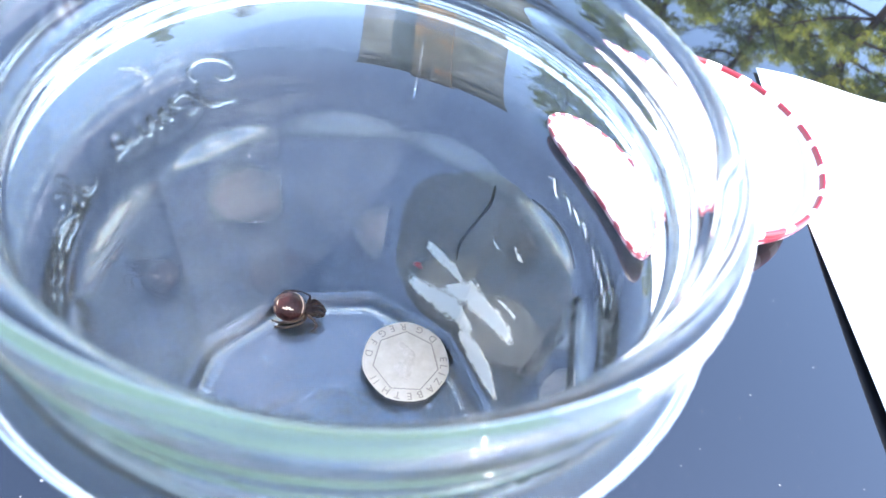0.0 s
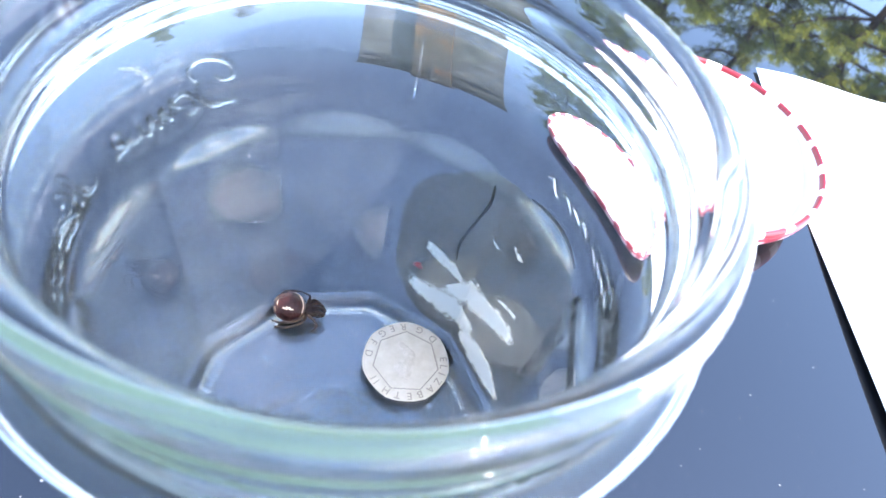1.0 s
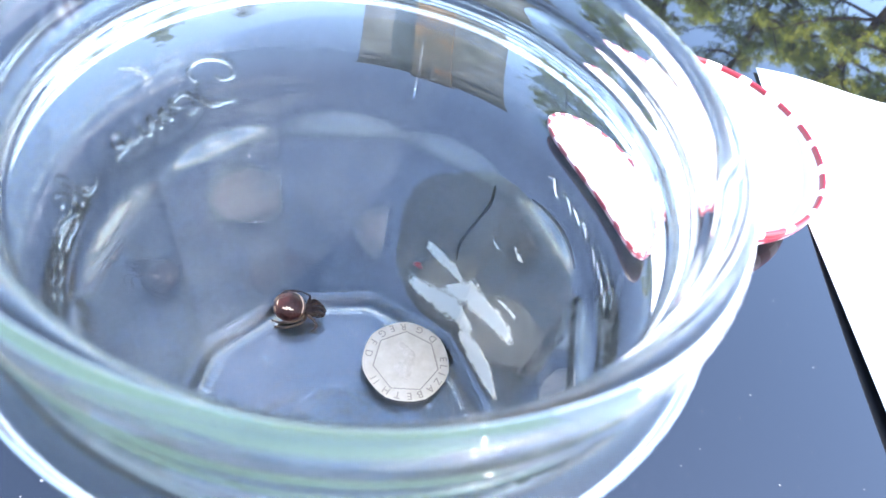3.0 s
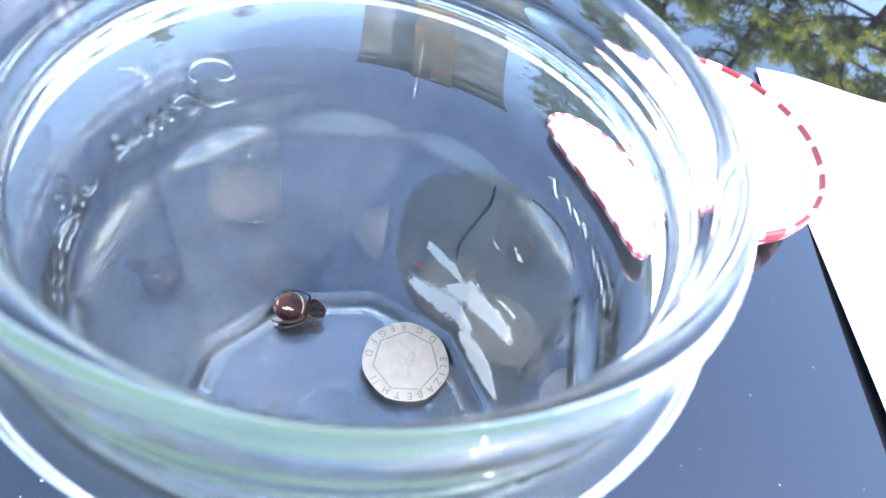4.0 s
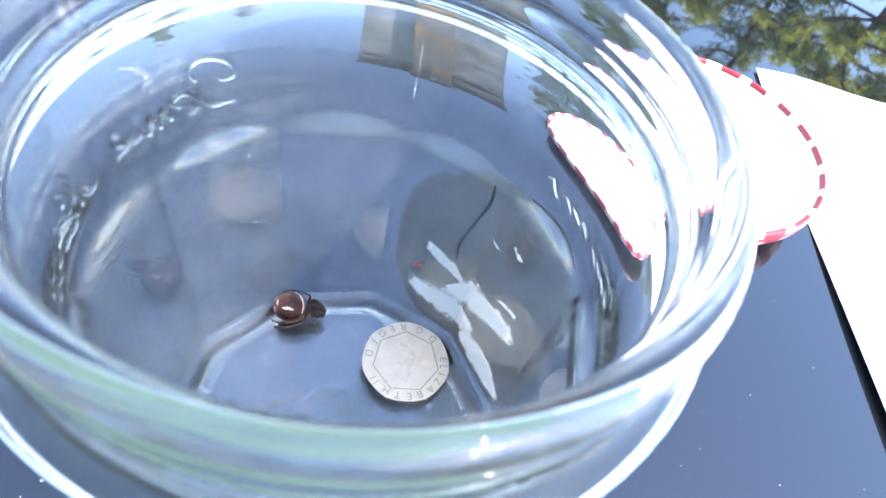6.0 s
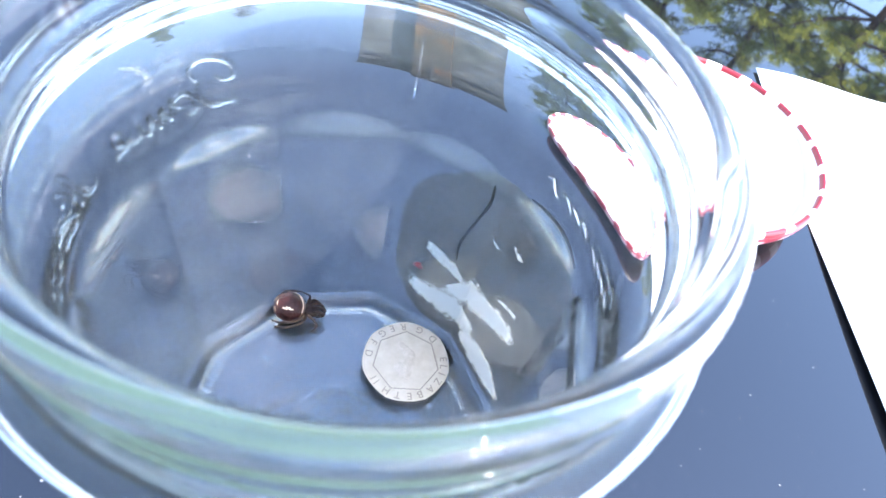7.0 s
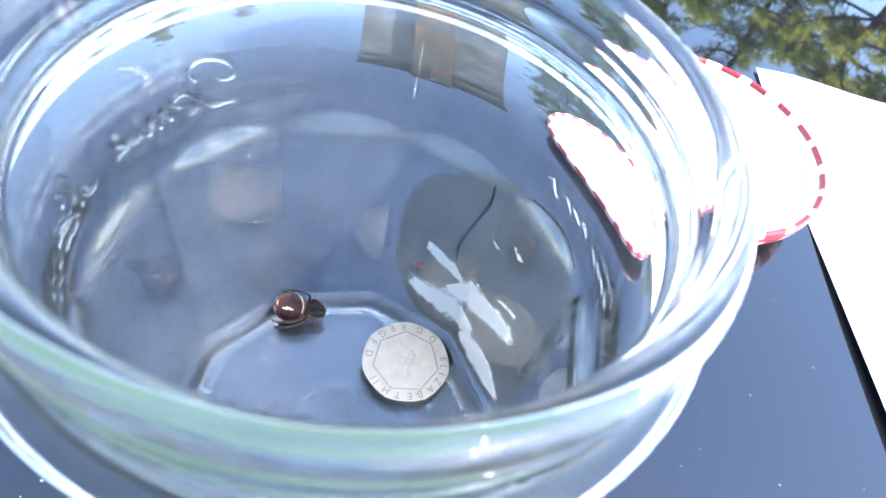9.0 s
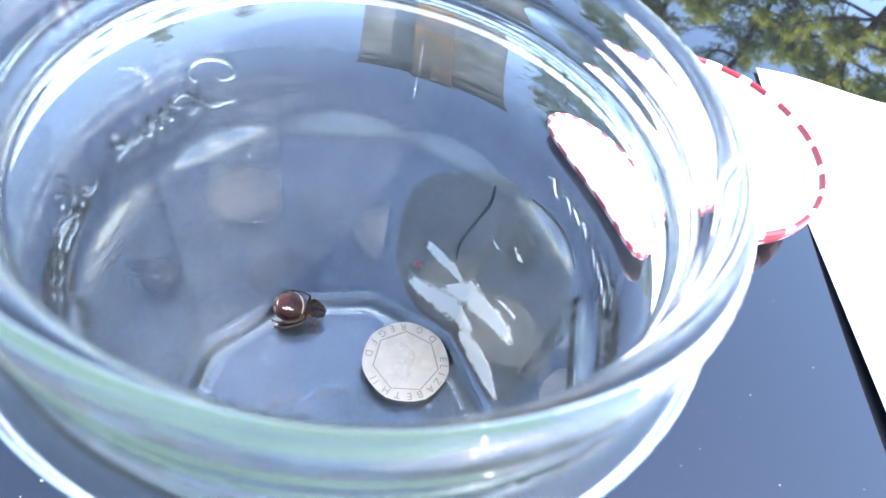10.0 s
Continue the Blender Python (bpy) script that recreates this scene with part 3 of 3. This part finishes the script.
LETTER = mat("worn_letter", (0.16, 0.14, 0.12), 0.5, 0.4)
coin()


# ---------------------------------------------------------------- spider
def spider():
    s = thing("spider", pose(-0.0198, 0.0229, FLOOR + 0.0001, 0, 0, 12) @ Matrix.Scale(0.89, 4), "round brown spider with pale markings crouching in the jar", "spider")

    def blob(c, r, seed=0, rough=0.0, seg=32):
        bm = bmesh.new()
        bmesh.ops.create_uvsphere(bm, u_segments=seg, v_segments=seg // 2, radius=1.0)
        for v in bm.verts:
            q = v.co.copy()
            d = 1 + rough * noise.noise(q * 2.1 + Vector((seed, 0, 0)))
            v.co = Vector((c[i] + q[i] * r[i] * d for i in range(3))) * MM
        return bm
    C, Rr = (0.0, 0.0, 3.85), (4.35, 4.05, 3.8)
    part("abdomen", blob(C, Rr, 1, 0.03, 48), ABDOMEN, s, "glossy dark brown round abdomen")

    def on_abdomen(lon, lat, off=0.02):
        q = (cos(lat) * cos(lon), cos(lat) * sin(lon), sin(lat))
        return Vector((C[i] + q[i] * (Rr[i] + off) for i in range(3))) * MM

    def marking(path, w, label="pale cream marking"):
        bm = bmesh.new()
        pts = smooth_line([(radians(a), radians(b), 0) for a, b in path], 10)
        rows = []
        for i, q in enumerate(pts):
            t = i / (len(pts) - 1)
            ww = radians(w) * (0.35 + 0.65 * sin(pi * t)) * (1 + 0.5 * noise.noise(Vector((t * 7, w, 1))))
            rows.append([bm.verts.new(on_abdomen(q.x, q.y + ww * u, 0.03 + 0.03 * (1 - u * u))) for u in (-1, 0, 1)])
        for a, b in zip(rows, rows[1:]):
            for i in range(2):
                bm.faces.new((a[i], a[i + 1], b[i + 1], b[i]))
        bmesh.ops.recalc_face_normals(bm, faces=bm.faces)
        part("marking", bm, MARK, s, label)
    marking([(105, 25), (70, 34), (35, 38), (5, 34), (-25, 18), (-45, -5)], 3.4)
    marking([(-60, -22), (-95, -28), (-140, -25)], 2.6)
    marking([(-75, 58), (-95, 52), (-120, 50)], 4.0)
    marking([(-60, 46), (-80, 52), (-105, 60)], 3.0)
    marking([(-150, 42), (-165, 45), (-178, 50)], 1.8)
    marking([(-140, 18), (-152, 24), (-160, 26)], 1.6)
    marking([(150, 28), (165, 30), (175, 24)], 1.4)
    part("cephalothorax", blob((5.4, 0.1, 2.7), (2.6, 1.9, 1.5), 4, 0.16, 24), CHITIN, s, "dark brown hairy head and thorax")
    # the front legs are drawn together before the head, the hind ones lie along the abdomen
    legs = [
        (CHITIN, 0.52, [(5.2, 0.9, 3.2), (6.8, 1.7, 4.2), (8.6, 1.6, 3.6), (8.8, 1.2, 2.2), (7.4, 0.9, 0.6)]),
        (CHITIN, 0.50, [(5.2, 0.3, 3.2), (7.2, 0.6, 4.3), (9.3, 0.6, 3.4), (9.3, 0.4, 2.0), (7.8, 0.2, 0.5)]),
        (CHITIN, 0.50, [(5.2, -0.4, 3.0), (7.2, -0.6, 3.8), (9.1, -0.6, 3.0), (8.9, -0.5, 1.6), (7.4, -0.4, 0.5)]),
        (CHITIN, 0.42, [(4.9, 1.4, 3.2), (6.0, 2.6, 4.2), (7.6, 2.6, 3.4), (8.4, 2.2, 2.0), (7.6, 1.8, 0.5)]),
        (CHITIN, 0.30, [(4.4, 1.2, 3.2), (4.8, 3.8, 4.2), (1.6, 4.7, 4.6), (-2.2, 4.6, 4.0), (-3.6, 4.6, 0.5)]),
        (LEG, 0.36, [(4.8, -1.2, 2.9), (6.4, -2.7, 3.4), (7.8, -3.4, 2.0), (7.6, -4.0, 1.0), (6.6, -4.8, 0.3)]),
        (LEG, 0.42, [(4.6, -1.3, 2.8), (4.4, -3.6, 3.2), (1.8, -5.0, 2.4), (-1.0, -5.2, 1.2), (-3.0, -4.6, 0.4)]),
        (LEG, 0.42, [(4.4, -1.2, 2.6), (3.4, -3.4, 3.6), (0.4, -4.5, 3.0), (-2.6, -4.0, 2.0), (-4.2, -2.8, 0.5)]),
    ]
    for m, thick, path in legs:
        bm = bmesh.new()
        line = smooth_line([Vector(q) * MM for q in path], 8)
        tube(bm, line, lambda k: thick * (1.0 - 0.5 * k + 0.14 * sin(k * 12.6)) * MM, 8)
        part("leg", bm, m, s, "jointed banded tan leg" if m is LEG else "dark brown jointed leg")
    for sy in (-0.45, 0.5):
        bm = bmesh.new()
        tube(bm, smooth_line([Vector(q) * MM for q in ((7.0, sy, 2.5), (8.0, sy * 1.4, 2.2), (8.6, sy * 1.2, 1.2))], 6), lambda k: (0.34 - 0.12 * k) * MM, 8)
        part("palp", bm, LEG, s)


spider()


# ---------------------------------------------------------------- lid
def lid():
    l = thing("jar_lid", pose(0.0838, 0.1309, TOP + 0.0021, 1.5, -0.5, 4) @ Matrix.Scale(0.98, 4), "upturned metal jar lid, white inside and red gingham outside", "jar lid")
    bm = bmesh.new()
    lathe(bm, [(0, 0.0028), (0.026, 0.0028), (0.0320, 0.0032), (0.0370, 0.0042), (0.0405, 0.0062), (0.0425, 0.0086), (0.0435, 0.0105)], 128)
    part("inside", bm, LACQUER, l, "white lacquered inner face")
    bm = bmesh.new()
    lathe(bm, [(0, -0.0004), (0.024, -0.0006), (0.0290, -0.0012), (0.0330, -0.0008), (0.0375, 0.0014), (0.0414, 0.0038), (0.0438, 0.0049), (0.0450, 0.0064), (0.0454, 0.0082), (0.0453, 0.0096), (0.0446, 0.0106)], 128)
    part("shell", bm, GINGHAM, l, "red and white gingham printed outer shell")
    bm = bmesh.new()
    n = 20
    lathe(bm, [(0.0442 + 0.0010 * cos(2 * pi * i / n), 0.0101 + 0.0016 * sin(2 * pi * i / n)) for i in range(n)], 160, close=True)
    part("curled_edge", bm, DASHES, l, "curled rim with red and white dashes")


lid()


# ---------------------------------------------------------------- white card
def card():
    c = (0.1170, 0.2039)
    turn = math.degrees(atan2(0.0225, 0.1502))
    ob_m = pose(c[0], c[1], TOP, 0, 0, turn)
    bm = bmesh.new()
    nx, ny, wx, wy, th = 40, 50, 0.099, 0.210, 0.00032
    top, bot = [], []
    for i in range(nx + 1):
        a, b = [], []
        for j in range(ny + 1):
            u, v = i / nx, j / ny
            x, y = u * wx, -v * wy
            # one long edge lifts off the table, the far corner a little too
            lift = 0.0032 * (1 - exp(-(v - 0.417) / 0.283)) if v > 0.417 else 0.0010 * ((0.417 - v) / 0.417) ** 2
            z = 0.00006 + lift * exp(-u * 1.2) + 0.0005 * max(0, noise.noise(Vector((u * 3, v * 3, 2)))) * min(1, u * 3)
            x -= 0.0013 * sin(pi * min(1, v * 1.2)) * (1 - u)
            far = min(1.0, max(0.0, (u - 0.12) / 0.42))
            y += (0.0010 * sin(u * 7.0) - 0.0037 * far * far * (3 - 2 * far)) * (1 - v)
            a.append(bm.verts.new((x, y, z + th)))
            b.append(bm.verts.new((x, y, z)))
        top.append(a)
        bot.append(b)
    for i in range(nx):
        for j in range(ny):
            bm.faces.new((top[i][j], top[i][j + 1], top[i + 1][j + 1], top[i + 1][j]))
            bm.faces.new((bot[i][j], bot[i + 1][j], bot[i + 1][j + 1], bot[i][j + 1]))
    for i in range(nx):
        for j in (0, ny):
            bm.faces.new((top[i][j], top[i + 1][j], bot[i + 1][j], bot[i][j]))
    for j in range(ny):
        for i in (0, nx):
            bm.faces.new((top[i][j], top[i][j + 1], bot[i][j + 1], bot[i][j]))
    bmesh.ops.recalc_face_normals(bm, faces=bm.faces)
    ob = part("white_card", bm, PAPER)
    ob.matrix_world = ob_m
    tagged(ob, "sheet of white card lying slightly curled on the black table", "card")


card()


# ---------------------------------------------------------------- house, mirrored in the table
def house():
    d, az0, az1, el = 14.0, radians(-15.4), radians(3.0), radians(36.0)
    x0, x1 = d * math.tan(az0), d * math.tan(az1)
    top = TOP + 0.14 + d * math.tan(el)
    h = thing("house", pose((x0 + x1) / 2, d, 0), "narrow tall house of grey render and brown brick", "house")
    w, dep = x1 - x0, 7.0
    for name, a, b, dz, dy, m, lab in (("wall", 0.0, 0.36, -0.25, 0.0, RENDER_WALL, "grey rendered wall"),
                                       ("wall", 0.36, 0.62, 0.0, -0.35, BRICK, "weathered orange-brown brick wall"),
                                       ("wall", 0.62, 1.0, -0.15, -0.02, GREEN_RENDER, "greenish grey rendered wall")):
        bm = bmesh.new()
        hh = top + dz
        box(bm, (x0 - (x0 + x1) / 2 + w * (a + b) / 2, dy + dep / 2, hh / 2), (w * (b - a) - 0.004, dep, hh), 0.02)
        part(name, bm, m, h, lab, smooth=False)
        bm = bmesh.new()
        box(bm, (x0 - (x0 + x1) / 2 + w * (a + b) / 2, dy + dep / 2, hh + 0.06), (w * (b - a) + 0.1, dep + 0.25, 0.12), 0.02)
        part("coping", bm, SLATE, h, "dark stone coping", smooth=False)
    # string courses under the roof edge, each a strip of its own
    for fx, fw, dz, m in ((-0.32, 0.30, 0.62, SLATE), (-0.30, 0.34, 1.35, RENDER_WALL), (0.31, 0.34, 0.5, SLATE), (0.31, 0.36, 1.3, RENDER_WALL)):
        bm = bmesh.new()
        box(bm, (fx * w, -0.05, top - dz), (fw * w, 0.1, 0.07), 0.01)
        part("string_course", bm, m, h, smooth=False)
    # downpipe and ledges on the brick front, a low parapet on the roof edge
    for fx, dz, ww, hh, m in ((-0.005, 1.1, 0.10, 2.0, SLATE), (0.03, 0.75, 0.55, 0.07, SLATE), (-0.05, 1.7, 0.40, 0.09, RENDER_WALL), (0.06, 2.5, 0.50, 0.08, SLATE)):
        bm = bmesh.new()
        box(bm, (fx * w, -0.38, top - dz), (ww, 0.06, hh), 0.01)
        part("ledge", bm, m, h, smooth=False)
    for fx, ww, hh in ((-0.40, 0.5, 0.16), (-0.17, 0.7, 0.10), (0.22, 0.9, 0.12), (0.41, 0.5, 0.20)):
        bm = bmesh.new()
        box(bm, (fx * w, 0.3, top + hh / 2 - 0.06), (ww, 0.3, hh), 0.02)
        part("parapet", bm, SLATE, h, smooth=False)
    for fx, dz, ww, wh, y in (
                              (-0.32, 6.6, 0.9, 1.2, 0.0), (0.3, 6.6, 0.9, 1.2, 0.0)):
        f = bmesh.new()
        for q in (-1, 1):
            box(f, (fx * w + q * (ww / 2 + 0.03), y - 0.04, top - dz), (0.06, 0.1, wh + 0.12), 0.01)
            box(f, (fx * w, y - 0.04, top - dz + q * (wh / 2 + 0.03)), (ww, 0.1, 0.06), 0.01)
        win = part("window", f, RENDER_WALL, h, "grey framed window", smooth=False)
        f = bmesh.new()
        box(f, (fx * w, y - 0.012, top - dz), (ww, 0.02, wh), 0.003)
        part("pane", f, PANE, win, smooth=False)


house()


# ---------------------------------------------------------------- pines, mirrored in the table
def pine(seed, height):
    rnd = random.Random(seed)
    t = thing("pine_tree", pose(0, 0, 0), "tall pine with bare lower trunk and tufted green needles", "tree", group="pines beyond the table")
    bm = bmesh.new()
    bend = [Vector((0.25 * noise.noise(Vector((seed, z * 0.3, 0))), 0.25 * noise.noise(Vector((seed, z * 0.3, 7))), z)) for z in np.linspace(0, height, 16)]
    tube(bm, bend, lambda k: 0.13 * (1 - k) ** 0.8 + 0.015, 10)
    part("trunk", bm, BARK, t, "orange-brown pine trunk")
    limbs, tufts = bmesh.new(), []
    z = height * 0.36
    while z < height * 0.985:
        f = (z - height * 0.36) / (height * 0.64)
        reach = 2.1 * (1 - f) ** 0.7 * (0.55 + 0.45 * min(1, f * 4)) + 0.25
        base = bend[min(15, int(z / height * 15))]
        for _ in range(rnd.choice((3, 4, 4, 5))):
            a = rnd.uniform(0, 2 * pi)
            r = reach * rnd.uniform(0.6, 1.1)
            d = Vector((cos(a), sin(a), 0))
            p0 = Vector((base.x, base.y, z))
            pts = smooth_line([p0, p0 + d * r * 0.5 + Vector((0, 0, rnd.uniform(-0.1, 0.25))), p0 + d * r + Vector((0, 0, rnd.uniform(-0.05, 0.6)))], 5)
            tube(limbs, pts, lambda k: 0.036 * (1 - 0.75 * k), 6)
            for i, q in enumerate(pts[2:] * 2):
                if rnd.random() < 0.6:
                    continue
                heart = q + Vector((rnd.gauss(0, 0.2), rnd.gauss(0, 0.2), rnd.uniform(-0.08, 0.26)))
                tube(limbs, [q, heart], lambda k: 0.012, 4)
                for _ in range(rnd.randint(6, 10)):
                    side = Vector((rnd.gauss(0, 1), rnd.gauss(0, 1), rnd.gauss(0.1, 0.5))) * 0.11
                    tufts.append(heart + side)
        z += rnd.uniform(0.34, 0.70)
    part("limbs", limbs, BARK, t)
    vs, fs = [], []
    for c in tufts:
        m = rnd.randint(14, 20)
        up = Vector((rnd.gauss(0, 0.5), rnd.gauss(0, 0.5), 1)).normalized()
        size = rnd.uniform(0.10, 0.20)
        for _ in range(m):
            d = (Vector((rnd.gauss(0, 1), rnd.gauss(0, 1), rnd.gauss(0, 0.6))) + up * 0.6).normalized() * size
            s = d.orthogonal().normalized() * 0.0075
            k = len(vs)
            vs += [c - s, c + s, c + d + s * 0.5, c + d - s * 0.5]
            fs.append((k, k + 1, k + 2, k + 3))
    me = bpy.data.meshes.new("crown")
    me.from_pydata([tuple(v) for v in vs], [], fs)
    me.materials.append(NEEDLES)
    cr = new("crown", me)
    cr.parent = t
    tagged(cr, "crown of many green needle tufts")
    return t


PINES = []
pine_a, pine_b = pine(5, 10.8), pine(11, 10.0)
spots = ((15, 12.5, 0, pine_a), (15.5, 20.5, 40, pine_b), (14, 28.0, 110, pine_a), (16, 35.0, 200, pine_b), (15, 43, 280, pine_a), (20, 16.5, 150, pine_b), (20, 9.0, 20, pine_a),
         (24, -30, 75, pine_b), (25, -40, 190, pine_a), (24, -51, 10, pine_b), (26, -62, 250, pine_a), (25, -75, 130, pine_b))
used = set()
for d, az, turn, kind in spots:
    m = pose(d * sin(radians(az)), d * cos(radians(az)), 0, 0, 0, turn)
    if kind.name in used:
        PINES.append((copy_thing(kind, m), m))
    else:
        used.add(kind.name)
        kind.matrix_world = m
        PINES.append((kind, m))


# ---------------------------------------------------------------- dust
def dust():
    rnd = random.Random(17)
    bm = bmesh.new()
    for _ in range(800):
        x, y = rnd.uniform(-0.12, 0.2), rnd.uniform(-0.08, 0.2)
        if hypot(x, y) < 0.045 or hypot(x - 0.0785, y - 0.126) < 0.047:
            continue
        s = rnd.choice((0.04, 0.05, 0.06, 0.08, 0.10, 0.17)) * MM
        bmesh.ops.create_icosphere(bm, subdivisions=1, radius=1.0, matrix=Matrix.Translation((x, y, TOP + s * 0.5)) @ Matrix.Rotation(rnd.uniform(0, 6), 4, "Z") @ Matrix.Diagonal((s * rnd.uniform(1, 2.4), s, s * 0.5, 1)))
    d = part("dust", bm, DUST)
    tagged(d, "pale specks of dust on the black glass", "dust", kind="stuff")


dust()


def wall_specks():
    """Dry specks that cling to the inside of the jar, and a few scratches."""
    rnd = random.Random(23)
    bm = bmesh.new()
    spots = [(rnd.uniform(10, 215), rnd.uniform(4, 76), rnd.choice((0.012, 0.016, 0.02, 0.03))) for _ in range(70)]
    spots += [(rnd.gauss(57, 2.4), rnd.gauss(55.0, 0.25), 0.05) for _ in range(14)]
    for a, z, s in spots:
        r = min(37.5, apothem(z) * facet(radians(a))) - 0.05
        q = Vector((r * cos(radians(a)), r * sin(radians(a)), z)) * MM
        bmesh.ops.create_icosphere(bm, subdivisions=1, radius=1.0, matrix=Matrix.Translation(q) @ Matrix.Rotation(rnd.uniform(0, 6), 4, "Z") @ Matrix.Diagonal((s * MM, s * MM, s * MM * rnd.uniform(0.8, 2.2), 1)))
    for _ in range(34):                                   # fine pale scratches
        a, z = rnd.uniform(62, 205), rnd.uniform(4, 50)
        r = apothem(z) * facet(radians(a)) - 0.04
        q = Vector((r * cos(radians(a)), r * sin(radians(a)), z)) * MM
        turn = Matrix.Rotation(radians(a), 4, "Z") @ Matrix.Rotation(rnd.uniform(-0.9, 0.9), 4, "X")
        bmesh.ops.create_icosphere(bm, subdivisions=1, radius=1.0, matrix=Matrix.Translation(q) @ turn @ Matrix.Diagonal((0.010 * MM, 0.015 * MM, rnd.uniform(0.2, 0.5) * MM, 1)))
    d = part("specks", bm, DRY_SPECK)
    d.location = (0, 0, FLOOR)
    tagged(d, "pale dry specks clinging to the jar's inner wall", "specks", kind="stuff")


def dried_smear():
    """Crumbs of a dried smear that runs down the wall from the neck."""
    rnd = random.Random(29)
    path = smooth_line([(168.6, 77.4, 0), (165.0, 76.4, 0), (162.2, 74.6, 0), (161.2, 72.0, 0), (160.9, 69.0, 0)], 12)
    bm = bmesh.new()
    for _ in range(150):
        t = rnd.triangular(0, 1, 0.55)
        q = path[int(t * (len(path) - 1))]
        wide = 0.25 + 0.75 * exp(-((t - 0.6) / 0.22) ** 2)
        a, z, s = q.x + rnd.gauss(0, 0.8 * wide), q.y + rnd.gauss(0, 0.55 * wide), rnd.choice((0.018, 0.025, 0.035, 0.05))
        c = Vector((37.44 * cos(radians(a)), 37.44 * sin(radians(a)), z)) * MM
        bmesh.ops.create_icosphere(bm, subdivisions=1, radius=1.0, matrix=Matrix.Translation(c) @ Matrix.Rotation(rnd.uniform(0, 6), 4, "Z") @ Matrix.Diagonal((s * MM, s * MM, s * MM * rnd.uniform(0.8, 2.4), 1)))
    d = part("dried_smear", bm, DUST)
    d.location = (0, 0, FLOOR)
    tagged(d, "crumbly white dried smear on the jar's inner wall", "smear", kind="stuff")


def droplets():
    rnd = random.Random(31)
    for x, y, r in ((-24.0, 3.6, 0.45), (-24.9, 4.6, 0.3), (-20.6, 10.0, 0.9), (-20.0, 9.2, 0.4), (19.3, 10.6, 0.8)):
        bm = bmesh.new()
        bmesh.ops.create_uvsphere(bm, u_segments=16, v_segments=8, radius=1.0, matrix=Matrix.Diagonal((r * MM, r * MM * rnd.uniform(0.8, 1.1), r * MM * 0.35, 1)))
        d = part("droplet", bm, GLASS_RELIEF)
        d.location = (x * MM, y * MM, FLOOR + 0.00002 + r * MM * 0.35)
        tagged(d, "small clear droplet on the jar's floor", "droplet", group="droplets in the jar")


wall_specks()
dried_smear()
droplets()


# ---------------------------------------------------------------- what moves: the pines sway
def motions():
    for i, (tree, m) in enumerate(PINES):
        rows = []
        for k in range(21):
            t = k * 0.5
            a = 0.11 * sin(1.9 * t + i * 1.3) + 0.06 * sin(3.7 * t + i * 2.1)
            b = 0.10 * sin(1.5 * t + i * 0.7) + 0.05 * sin(4.3 * t + i)
            rows.append((t, m @ pose(0, 0, 0, a, b, 0)))
        walk(tree, rows)


motions()
